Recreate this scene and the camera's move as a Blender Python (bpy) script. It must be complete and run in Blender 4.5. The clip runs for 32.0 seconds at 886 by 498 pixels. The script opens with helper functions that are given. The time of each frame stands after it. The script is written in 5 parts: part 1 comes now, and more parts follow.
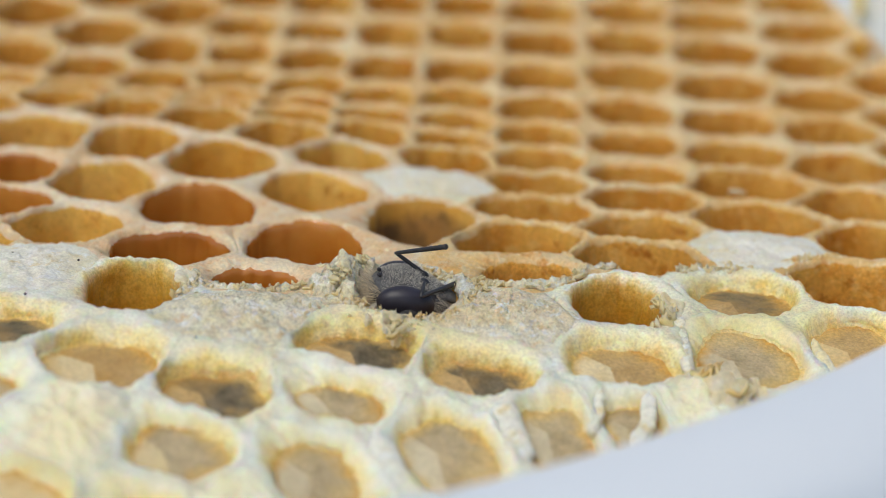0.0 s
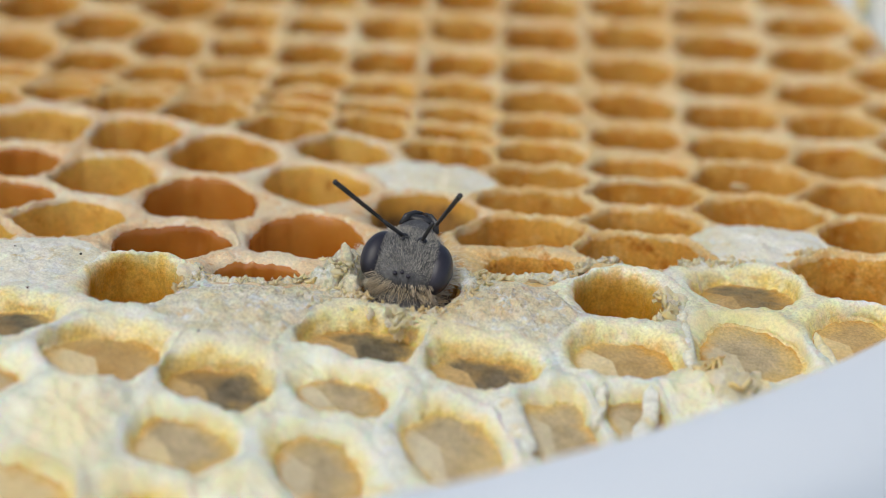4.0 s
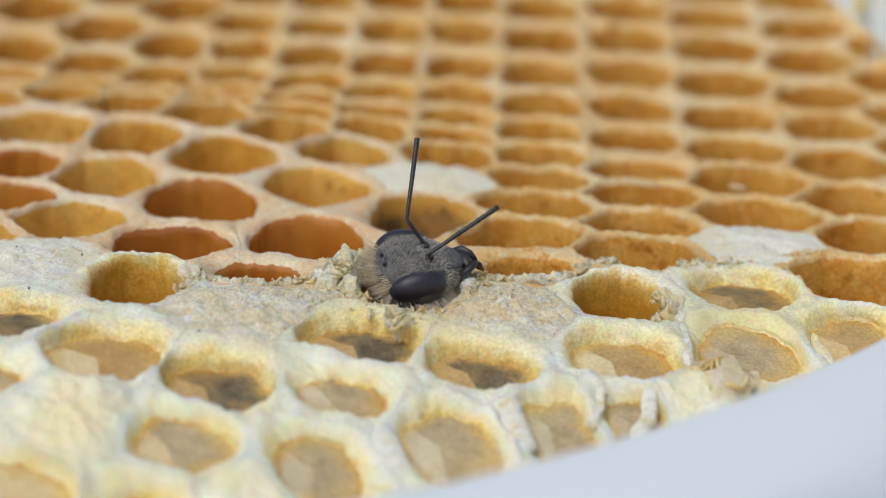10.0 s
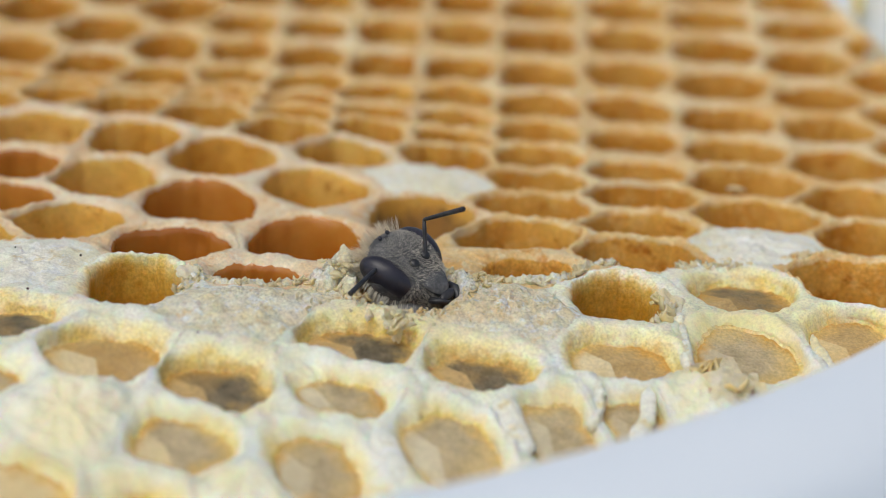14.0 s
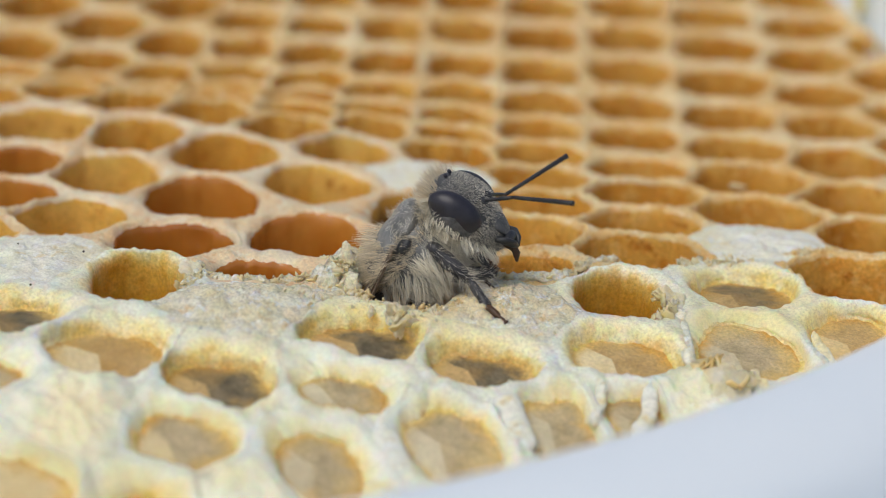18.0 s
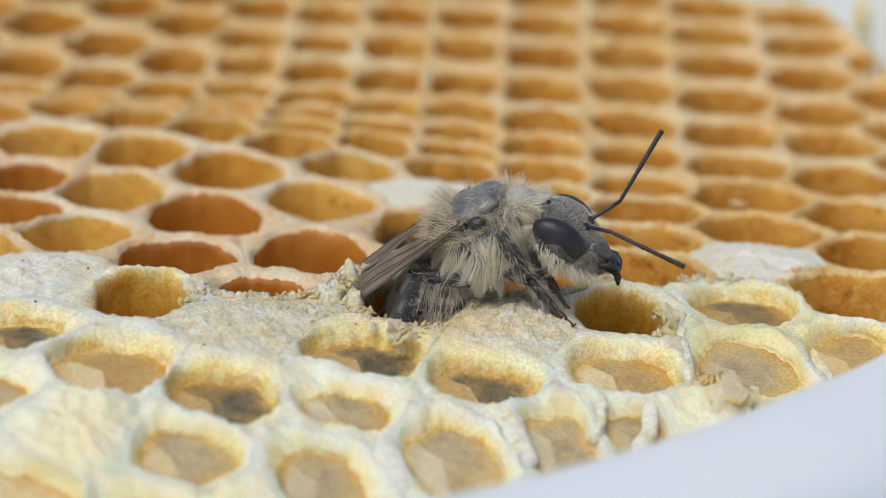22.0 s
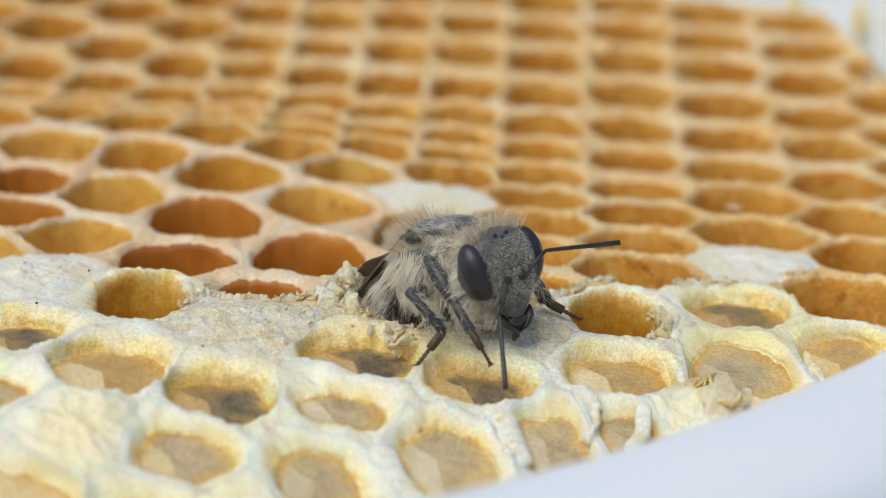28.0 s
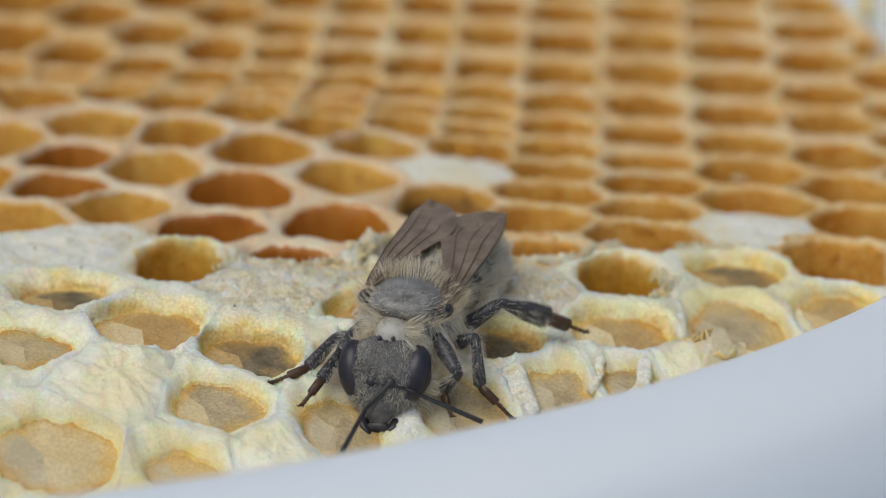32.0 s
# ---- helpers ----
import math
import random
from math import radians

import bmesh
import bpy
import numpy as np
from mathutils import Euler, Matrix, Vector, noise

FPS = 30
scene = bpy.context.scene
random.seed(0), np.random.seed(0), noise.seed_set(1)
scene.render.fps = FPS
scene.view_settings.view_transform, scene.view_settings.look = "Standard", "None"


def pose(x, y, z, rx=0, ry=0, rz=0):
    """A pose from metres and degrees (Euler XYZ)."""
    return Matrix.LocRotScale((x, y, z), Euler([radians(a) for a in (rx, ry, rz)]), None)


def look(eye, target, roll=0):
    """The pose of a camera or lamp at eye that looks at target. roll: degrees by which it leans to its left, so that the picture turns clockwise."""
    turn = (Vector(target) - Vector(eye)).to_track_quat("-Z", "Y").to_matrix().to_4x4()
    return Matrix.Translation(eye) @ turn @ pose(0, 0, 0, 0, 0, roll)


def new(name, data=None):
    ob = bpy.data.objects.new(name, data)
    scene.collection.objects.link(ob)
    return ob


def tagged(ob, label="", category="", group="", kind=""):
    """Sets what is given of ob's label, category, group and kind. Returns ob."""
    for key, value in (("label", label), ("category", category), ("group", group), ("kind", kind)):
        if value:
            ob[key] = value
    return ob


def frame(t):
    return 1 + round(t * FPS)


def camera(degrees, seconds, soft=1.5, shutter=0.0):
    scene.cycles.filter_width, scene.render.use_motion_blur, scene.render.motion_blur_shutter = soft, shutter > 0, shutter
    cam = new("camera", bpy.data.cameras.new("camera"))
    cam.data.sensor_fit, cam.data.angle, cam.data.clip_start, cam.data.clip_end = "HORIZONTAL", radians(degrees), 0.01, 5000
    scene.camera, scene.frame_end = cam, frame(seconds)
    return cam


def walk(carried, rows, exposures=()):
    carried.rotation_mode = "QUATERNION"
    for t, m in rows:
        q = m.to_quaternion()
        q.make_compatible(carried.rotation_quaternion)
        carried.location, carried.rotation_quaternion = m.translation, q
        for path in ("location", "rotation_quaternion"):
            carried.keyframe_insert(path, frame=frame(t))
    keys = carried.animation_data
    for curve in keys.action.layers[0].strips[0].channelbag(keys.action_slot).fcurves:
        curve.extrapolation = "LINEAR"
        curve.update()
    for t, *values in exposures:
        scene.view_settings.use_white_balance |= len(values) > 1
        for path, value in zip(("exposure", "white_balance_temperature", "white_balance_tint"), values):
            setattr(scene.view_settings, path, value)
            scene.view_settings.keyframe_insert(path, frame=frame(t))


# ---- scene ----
cam = camera(18.5, 32.0, soft=0.75, shutter=0.3)
cam.data.dof.use_dof = True
cam.data.dof.focus_distance = 0.1052
cam.data.dof.aperture_fstop = 52.0
PATH = [
    (0.0, 0.00143, -0.10137, 0.02882, 74.977, -2.212, 0.638),
    (0.5, 0.00138, -0.10127, 0.02876, 74.952, -2.259, 0.636),
    (1.0, 0.00142, -0.10122, 0.02886, 74.931, -2.289, 0.623),
    (1.5, 0.00151, -0.10086, 0.02872, 74.955, -2.251, 0.650),
    (2.0, 0.00144, -0.10100, 0.02872, 74.931, -2.279, 0.651),
    (2.5, 0.00129, -0.10122, 0.02867, 74.916, -2.237, 0.625),
    (3.0, 0.00131, -0.10125, 0.02869, 74.907, -2.251, 0.642),
    (3.5, 0.00138, -0.10138, 0.02866, 74.933, -2.233, 0.668),
    (5.5, 0.00131, -0.10141, 0.02866, 74.915, -2.254, 0.610),
    (6.0, 0.00128, -0.10148, 0.02867, 74.887, -2.251, 0.598),
    (6.5, 0.00131, -0.10161, 0.02871, 74.882, -2.247, 0.616),
    (7.0, 0.00126, -0.10172, 0.02873, 74.862, -2.255, 0.602),
    (7.5, 0.00127, -0.10172, 0.02872, 74.895, -2.247, 0.601),
    (8.0, 0.00127, -0.10173, 0.02879, 74.910, -2.294, 0.602),
    (8.5, 0.00129, -0.10176, 0.02872, 74.994, -2.272, 0.603),
    (9.0, 0.00129, -0.10195, 0.02874, 75.001, -2.277, 0.611),
    (9.5, 0.00126, -0.10190, 0.02877, 74.967, -2.277, 0.592),
    (10.0, 0.00138, -0.10191, 0.02880, 74.948, -2.229, 0.649),
    (10.5, 0.00137, -0.10173, 0.02871, 74.998, -2.258, 0.644),
    (11.0, 0.00134, -0.10202, 0.02877, 75.009, -2.282, 0.630),
    (11.5, 0.00135, -0.10199, 0.02875, 75.013, -2.281, 0.629),
    (12.0, 0.00132, -0.10173, 0.02882, 74.963, -2.333, 0.624),
    (12.5, 0.00133, -0.10162, 0.02875, 74.982, -2.327, 0.619),
    (13.0, 0.00134, -0.10160, 0.02872, 74.995, -2.321, 0.622),
    (13.5, 0.00139, -0.10187, 0.02875, 74.990, -2.294, 0.644),
    (14.0, 0.00125, -0.10185, 0.02877, 74.981, -2.348, 0.586),
    (14.5, 0.00134, -0.10193, 0.02881, 74.962, -2.318, 0.632),
    (16.5, 0.00133, -0.10175, 0.02874, 74.947, -2.336, 0.625),
    (17.0, 0.00140, -0.10187, 0.02882, 74.935, -2.375, 0.653),
    (17.5, 0.00119, -0.10203, 0.02870, 74.957, -2.365, 0.582),
    (18.0, 0.00122, -0.10208, 0.02877, 74.937, -2.376, 0.619),
    (18.5, 0.00128, -0.10213, 0.02891, 74.888, -2.375, 0.648),
    (19.0, 0.00147, -0.10190, 0.02895, 74.921, -2.371, 0.686),
    (19.5, 0.00132, -0.10225, 0.02884, 74.971, -2.360, 0.650),
    (20.0, 0.00130, -0.10259, 0.02890, 75.014, -2.383, 0.672),
    (20.5, 0.00136, -0.10265, 0.02905, 75.012, -2.367, 0.755),
    (21.0, 0.00134, -0.10251, 0.02893, 75.154, -2.367, 0.762),
    (21.5, 0.00142, -0.10253, 0.02895, 75.260, -2.370, 0.755),
    (22.0, 0.00135, -0.10279, 0.02904, 75.260, -2.399, 0.743),
    (22.5, 0.00127, -0.10281, 0.02912, 75.283, -2.395, 0.730),
    (23.0, 0.00134, -0.10253, 0.02910, 75.310, -2.388, 0.767),
    (23.5, 0.00133, -0.10249, 0.02908, 75.324, -2.436, 0.771),
    (24.0, 0.00138, -0.10234, 0.02906, 75.322, -2.417, 0.784),
    (24.5, 0.00136, -0.10245, 0.02901, 75.350, -2.441, 0.784),
    (25.0, 0.00136, -0.10249, 0.02904, 75.323, -2.439, 0.803),
    (25.5, 0.00142, -0.10270, 0.02908, 75.337, -2.423, 0.830),
    (27.5, 0.00161, -0.10300, 0.02917, 75.354, -2.395, 0.957),
    (28.0, 0.00192, -0.10390, 0.02932, 75.329, -2.419, 0.990),
    (28.5, 0.00281, -0.10758, 0.02945, 75.287, -2.291, 1.002),
    (29.0, 0.00342, -0.11080, 0.03010, 75.288, -2.145, 1.051),
    (29.5, 0.00329, -0.11127, 0.02993, 75.334, -2.061, 1.114),
    (30.0, 0.00317, -0.11141, 0.02973, 75.229, -1.897, 1.533),
    (30.5, 0.00321, -0.11144, 0.02986, 75.112, -1.763, 1.814),
    (31.0, 0.00322, -0.11171, 0.02992, 75.084, -1.684, 1.938),
    (31.5, 0.00330, -0.11082, 0.03008, 75.059, -1.751, 1.928),
    (32.0, 0.00347, -0.11162, 0.03037, 75.093, -1.783, 1.927),
]

walk(cam, [(t, pose(x, y, z, rx, ry, rz)) for t, x, y, z, rx, ry, rz in PATH],
     exposures=[(0, -0.29), (20, -0.28), (22, -0.23), (24, -0.21), (25.5, -0.22), (28, -0.15), (29, -0.59), (30, -0.61), (31, -0.58), (32, -0.5)])

# ---- light: bright soft daylight from above ----
world = bpy.data.worlds.new("world")
scene.world = world
world.use_nodes = True
wn = world.node_tree.nodes
sky = wn.new("ShaderNodeTexSky")
sky.sky_type, sky.sun_disc = "NISHITA", False
sky.sun_elevation, sky.sun_rotation = radians(58), radians(218)
sky.air_density, sky.dust_density, sky.ozone_density = 1.0, 3.0, 1.0
world.node_tree.links.new(sky.outputs[0], wn["Background"].inputs[0])
wn["Background"].inputs[1].default_value = 0.11
sun = new("sun", bpy.data.lights.new("sun", "SUN"))
sun.data.energy, sun.data.angle, sun.data.color = 1.9, radians(45), (0.99, 0.985, 0.90)
sun.matrix_basis = look((-0.33, -0.41, 0.85), (0, 0, 0))

# ---- materials ----
MM = 0.001


def material(name):
    m = bpy.data.materials.new(name)
    m.use_nodes = True
    return m, m.node_tree.nodes, m.node_tree.links, m.node_tree.nodes["Principled BSDF"]


def mixed(nodes, links, fac, a, b):
    mix = nodes.new("ShaderNodeMix")
    mix.data_type = "RGBA"
    if fac is not None:
        links.new(fac, mix.inputs[0])
    for sock, v in ((mix.inputs[6], a), (mix.inputs[7], b)):
        if isinstance(v, tuple):
            sock.default_value = (*v, 1)
        else:
            links.new(v, sock)
    return mix.outputs[2]


def noise_tex(nodes, links, scale, detail=4, rough=0.6, coord=None):
    n = nodes.new("ShaderNodeTexNoise")
    n.inputs["Scale"].default_value = scale
    n.inputs["Detail"].default_value = detail
    n.inputs["Roughness"].default_value = rough
    if coord is not None:
        links.new(coord, n.inputs["Vector"])
    return n.outputs[0]


def stretch(nodes, links, fac, lo, hi):
    r = nodes.new("ShaderNodeMapRange")
    r.inputs[1].default_value, r.inputs[2].default_value = lo, hi
    links.new(fac, r.inputs[0])
    return r.outputs[0]


def surface(name, a, b, c=None, scale=900, rough=0.5, sss=0.0, sss_scale=0.001, sss_radius=(1.0, 0.6, 0.3), bump=0.3,
            bump_scale=4200, bump_dist=0.00006, coat=0.0, spread=(0.35, 0.65), island=0.0, fine=0.0, wall_depth=None, spec=0.5, flecks=None, pits=None, lumps=0.0, margin=None):
    """A procedural surface: two tones at one scale, a third in patches, fine relief."""
    m, nodes, links, p = material(name)
    coord = nodes.new("ShaderNodeNewGeometry").outputs["Position"]
    tone = stretch(nodes, links, noise_tex(nodes, links, scale, 5, 0.65, coord), *spread)
    col = mixed(nodes, links, tone, a, b)
    if c:
        patch = stretch(nodes, links, noise_tex(nodes, links, scale * 0.27, 3, 0.5, coord), 0.5, 0.68)
        col = mixed(nodes, links, patch, col, c)
    # colour changes in stages with depth below the lip, made uneven by noise
    if wall_depth:
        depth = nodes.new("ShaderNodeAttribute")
        depth.attribute_name = "wall_depth"
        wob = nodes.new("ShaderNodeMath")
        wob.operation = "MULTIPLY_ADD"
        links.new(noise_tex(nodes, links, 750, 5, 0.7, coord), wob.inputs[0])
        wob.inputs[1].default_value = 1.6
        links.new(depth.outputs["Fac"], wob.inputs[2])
        for low, high, d, e in wall_depth:
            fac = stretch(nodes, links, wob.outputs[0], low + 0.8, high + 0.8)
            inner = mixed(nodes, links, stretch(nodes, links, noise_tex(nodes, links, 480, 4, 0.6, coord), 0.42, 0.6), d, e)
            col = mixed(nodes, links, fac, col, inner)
    if margin:
        inward = nodes.new("ShaderNodeAttribute")
        inward.attribute_name = "inward"
        add = nodes.new("ShaderNodeMath")
        add.operation = "MULTIPLY_ADD"
        links.new(noise_tex(nodes, links, 1100, 6, 0.7, coord), add.inputs[0])
        add.inputs[1].default_value = 1.5
        links.new(inward.outputs["Fac"], add.inputs[2])
        rust = mixed(nodes, links, stretch(nodes, links, noise_tex(nodes, links, 420, 4, 0.6, coord), 0.45, 0.6), *margin)
        col = mixed(nodes, links, stretch(nodes, links, add.outputs[0], 0.8, 1.45), rust, col)
    for spot, scale2, lo, hi in ((flecks, 1500, 0.53, 0.60), (pits, 1050, 0.55, 0.66)):
        if spot:
            col = mixed(nodes, links, stretch(nodes, links, noise_tex(nodes, links, scale2, 9, 0.72, coord), lo, hi), col, spot)
    if fine:
        grain = stretch(nodes, links, noise_tex(nodes, links, 7500, 5, 0.75, coord), 0.36, 0.64)
        hs = nodes.new("ShaderNodeHueSaturation")
        rr = nodes.new("ShaderNodeMapRange")
        rr.inputs[3].default_value, rr.inputs[4].default_value = 1 - fine, 1 + fine * 0.6
        links.new(grain, rr.inputs[0])
        links.new(rr.outputs[0], hs.inputs["Value"])
        links.new(col, hs.inputs["Color"])
        col = hs.outputs[0]
    if island:
        geo = nodes.new("ShaderNodeNewGeometry")
        hsv = nodes.new("ShaderNodeHueSaturation")
        r = nodes.new("ShaderNodeMapRange")
        r.inputs[3].default_value, r.inputs[4].default_value = 1 - island, 1 + island
        links.new(geo.outputs["Random Per Island"], r.inputs[0])
        links.new(r.outputs[0], hsv.inputs["Value"])
        links.new(col, hsv.inputs["Color"])
        col = hsv.outputs[0]
    links.new(col, p.inputs["Base Color"])
    p.inputs["Roughness"].default_value = rough
    p.inputs["IOR"].default_value = 1.45
    p.inputs["Specular IOR Level"].default_value = spec
    p.inputs["Coat Weight"].default_value = coat
    p.inputs["Coat Roughness"].default_value = 0.15
    if sss:
        p.inputs["Subsurface Weight"].default_value = sss
        p.inputs["Subsurface Radius"].default_value = sss_radius
        p.inputs["Subsurface Scale"].default_value = sss_scale
    if bump:
        bn = nodes.new("ShaderNodeBump")
        bn.inputs["Strength"].default_value = bump
        bn.inputs["Distance"].default_value = bump_dist
        links.new(noise_tex(nodes, links, bump_scale, 6, 0.7, coord), bn.inputs["Height"])
        if lumps:
            b2 = nodes.new("ShaderNodeBump")
            b2.inputs["Strength"].default_value = lumps
            b2.inputs["Distance"].default_value = 0.00025
            links.new(noise_tex(nodes, links, 1300, 6, 0.62, coord), b2.inputs["Height"])
            links.new(b2.outputs[0], bn.inputs["Normal"])
        links.new(bn.outputs[0], p.inputs["Normal"])
    return m


def thinned(m, share):
    """Lets that share of the light pass through a thin thing."""
    nodes, links = m.node_tree.nodes, m.node_tree.links
    p = nodes["Principled BSDF"]
    thin = nodes.new("ShaderNodeBsdfTranslucent")
    links.new(p.inputs["Base Color"].links[0].from_socket, thin.inputs["Color"])
    mix = nodes.new("ShaderNodeMixShader")
    mix.inputs[0].default_value = share
    links.new(p.outputs[0], mix.inputs[1])
    links.new(thin.outputs[0], mix.inputs[2])
    links.new(mix.outputs[0], nodes["Material Output"].inputs["Surface"])
    return m


def hair_material(name, a, b, island):
    """Fine hair that lets part of the light through."""
    return thinned(surface(name, a, b, scale=700, rough=0.5, bump=0, island=island), 0.55)


def fresh_wax(name, *stages, pits=None, fine=0.08):
    """Pale new wax that turns yellow at the lip of a cell, then through stages of colour by depth."""
    return surface(name, spec=0.3, a=(0.97, 0.86, 0.61), b=(0.98, 0.94, 0.81), c=(0.96, 0.80, 0.44), scale=420, rough=0.3, sss=0.75, sss_scale=0.0012, bump=0.6,
                   bump_dist=0.00008, fine=fine, pits=pits, lumps=0.35, wall_depth=stages)


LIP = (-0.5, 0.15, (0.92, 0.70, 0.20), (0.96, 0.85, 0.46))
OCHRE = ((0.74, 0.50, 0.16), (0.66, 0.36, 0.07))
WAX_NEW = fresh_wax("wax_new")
# yellow at the lip, darker ochre further down the wall
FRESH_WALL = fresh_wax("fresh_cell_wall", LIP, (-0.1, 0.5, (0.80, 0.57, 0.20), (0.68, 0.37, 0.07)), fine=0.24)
FRESH_RIM = fresh_wax("fresh_cell_broad_rim", (-0.6, 0.3, (0.92, 0.70, 0.22), (0.96, 0.86, 0.50)), fine=0.12)
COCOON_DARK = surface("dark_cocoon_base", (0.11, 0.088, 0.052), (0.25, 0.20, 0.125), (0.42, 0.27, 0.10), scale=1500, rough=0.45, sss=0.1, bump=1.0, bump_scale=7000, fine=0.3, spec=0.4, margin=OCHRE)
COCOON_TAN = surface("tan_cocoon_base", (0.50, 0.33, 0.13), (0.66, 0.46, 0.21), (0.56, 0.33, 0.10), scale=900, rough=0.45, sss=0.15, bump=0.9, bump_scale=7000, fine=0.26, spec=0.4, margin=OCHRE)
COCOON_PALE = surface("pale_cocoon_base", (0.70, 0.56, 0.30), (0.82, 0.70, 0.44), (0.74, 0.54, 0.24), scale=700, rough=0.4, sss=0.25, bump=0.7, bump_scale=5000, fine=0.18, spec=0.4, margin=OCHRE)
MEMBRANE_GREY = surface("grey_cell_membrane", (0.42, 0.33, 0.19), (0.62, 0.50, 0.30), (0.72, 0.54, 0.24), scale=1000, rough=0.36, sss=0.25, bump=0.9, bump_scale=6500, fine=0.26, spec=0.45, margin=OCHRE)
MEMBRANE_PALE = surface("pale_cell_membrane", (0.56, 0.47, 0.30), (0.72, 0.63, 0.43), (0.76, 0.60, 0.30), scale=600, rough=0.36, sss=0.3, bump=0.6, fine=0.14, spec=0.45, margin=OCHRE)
# gold at the lip, darker amber further in
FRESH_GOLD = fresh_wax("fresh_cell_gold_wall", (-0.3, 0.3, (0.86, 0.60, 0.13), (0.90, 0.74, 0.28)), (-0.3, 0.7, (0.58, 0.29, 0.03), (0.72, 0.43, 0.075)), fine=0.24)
WAX_OLD = surface("wax_old", spec=0.3, a=(0.78, 0.47, 0.16), b=(0.87, 0.65, 0.33), c=(0.88, 0.72, 0.44), scale=600, rough=0.32, sss=0.3, sss_scale=0.0006, bump=0.9, bump_dist=0.0001, fine=0.22,
                  flecks=(0.88, 0.71, 0.43), pits=(0.68, 0.32, 0.07), lumps=0.5)
WAX_CREST = surface("wax_crest", spec=0.4, a=(0.83, 0.55, 0.28), b=(0.90, 0.72, 0.47), c=(0.91, 0.78, 0.57), scale=600, rough=0.28, sss=0.35, sss_scale=0.0006, bump=0.9, bump_dist=0.0001, fine=0.2,
                    flecks=(0.92, 0.80, 0.60), pits=(0.74, 0.40, 0.14), lumps=0.5)
WAX_CAP = surface("wax_cap", spec=0.5, a=(0.93, 0.82, 0.53), b=(0.97, 0.93, 0.78), c=(0.88, 0.64, 0.30), scale=650, rough=0.26, sss=0.3, sss_scale=0.0005, bump=1.0, bump_scale=5200, bump_dist=0.00013, fine=0.26,
                  flecks=(0.98, 0.97, 0.91), pits=(0.88, 0.68, 0.38), lumps=0.45)
WAX_WHITE = surface("wax_white", spec=0.4, a=(0.92, 0.88, 0.70), b=(0.97, 0.95, 0.85), c=(0.90, 0.79, 0.48), scale=350, rough=0.38, sss=0.2, sss_scale=0.0006, bump=1.0, bump_dist=0.0001, fine=0.18,
                    flecks=(0.96, 0.95, 0.88), pits=(0.84, 0.70, 0.38), lumps=0.5)
WAX_CRUMB = thinned(surface("wax_crumb", spec=0.45, a=(0.98, 0.84, 0.52), b=(0.99, 0.93, 0.76), scale=1200, rough=0.42, sss=0.35, sss_scale=0.0005, bump=0.8, fine=0.1), 0.35)
WAX_SHRED = thinned(surface("wax_shred", spec=0.5, a=(0.99, 0.83, 0.44), b=(0.99, 0.93, 0.68), c=(0.97, 0.66, 0.22), scale=800, rough=0.25, sss=0.3, sss_scale=0.0005, bump=0.5, island=0.03), 0.4)
WAX_SHRED_GOLD = thinned(surface("gold_wax_shred", spec=0.4, a=(0.88, 0.62, 0.26), b=(0.94, 0.78, 0.44), c=(0.82, 0.50, 0.16), scale=800, rough=0.35, sss=0.15, sss_scale=0.0004, bump=0.5, island=0.1), 0.2)
WALL_OLD = surface("cell_wall_amber", spec=0.22, a=(0.72, 0.34, 0.055), b=(0.81, 0.47, 0.10), c=(0.64, 0.28, 0.035), scale=450, rough=0.3, sss=0.4, sss_scale=0.0015, bump=0.9, fine=0.26, flecks=(0.82, 0.50, 0.14), pits=(0.50, 0.19, 0.02), lumps=0.3,
                   wall_depth=((0.6, 2.6, (0.58, 0.25, 0.03), (0.70, 0.35, 0.055)),))
WAX_SMEAR = surface("yellow_wax", (0.84, 0.62, 0.18), (0.90, 0.76, 0.36), scale=420, rough=0.4, sss=0.3, bump=0.8)
WALL_CREST = surface("crest_cell_wall", spec=0.3, a=(0.80, 0.45, 0.08), b=(0.88, 0.58, 0.15), c=(0.72, 0.36, 0.05), scale=450, rough=0.3, sss=0.4, sss_scale=0.0015, bump=0.9, fine=0.24, pits=(0.58, 0.24, 0.03), lumps=0.4,
                     wall_depth=((1.2, 3.2, (0.68, 0.33, 0.05), (0.80, 0.45, 0.09)),))
WALL_HONEY = surface("honeyed_wall", (0.52, 0.19, 0.025), (0.64, 0.28, 0.05), (0.40, 0.13, 0.016), scale=350, rough=0.1, sss=0.4, sss_scale=0.0015, bump=0.7, bump_scale=1500, coat=0.7,
                     wall_depth=((0.6, 2.6, (0.40, 0.13, 0.014), (0.52, 0.20, 0.03)),))
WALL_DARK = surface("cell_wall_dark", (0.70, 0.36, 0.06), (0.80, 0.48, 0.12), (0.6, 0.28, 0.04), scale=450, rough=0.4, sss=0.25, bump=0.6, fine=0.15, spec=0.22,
                    wall_depth=((0.35, 1.0, (0.16, 0.10, 0.045), (0.46, 0.24, 0.07)),))
PLASTIC = surface("white_plastic", (0.83, 0.89, 0.95), (0.86, 0.91, 0.96), scale=60, rough=0.35, sss=0.1, sss_scale=0.002, sss_radius=(1, 1, 1), bump=0.05)
CHITIN = surface("chitin", (0.018, 0.018, 0.020), (0.045, 0.045, 0.05), scale=1500, rough=0.35, bump=0.5, bump_scale=14000, bump_dist=0.00002)
EYE = surface("compound_eye", (0.020, 0.019, 0.026), (0.045, 0.042, 0.058), scale=500, rough=0.34, bump=0.6, bump_scale=26000, bump_dist=0.000012)
FACE = surface("face_chitin", (0.06, 0.06, 0.062), (0.15, 0.148, 0.15), scale=1800, rough=0.36, bump=1.0, bump_scale=9000, bump_dist=0.00004, fine=0.4)
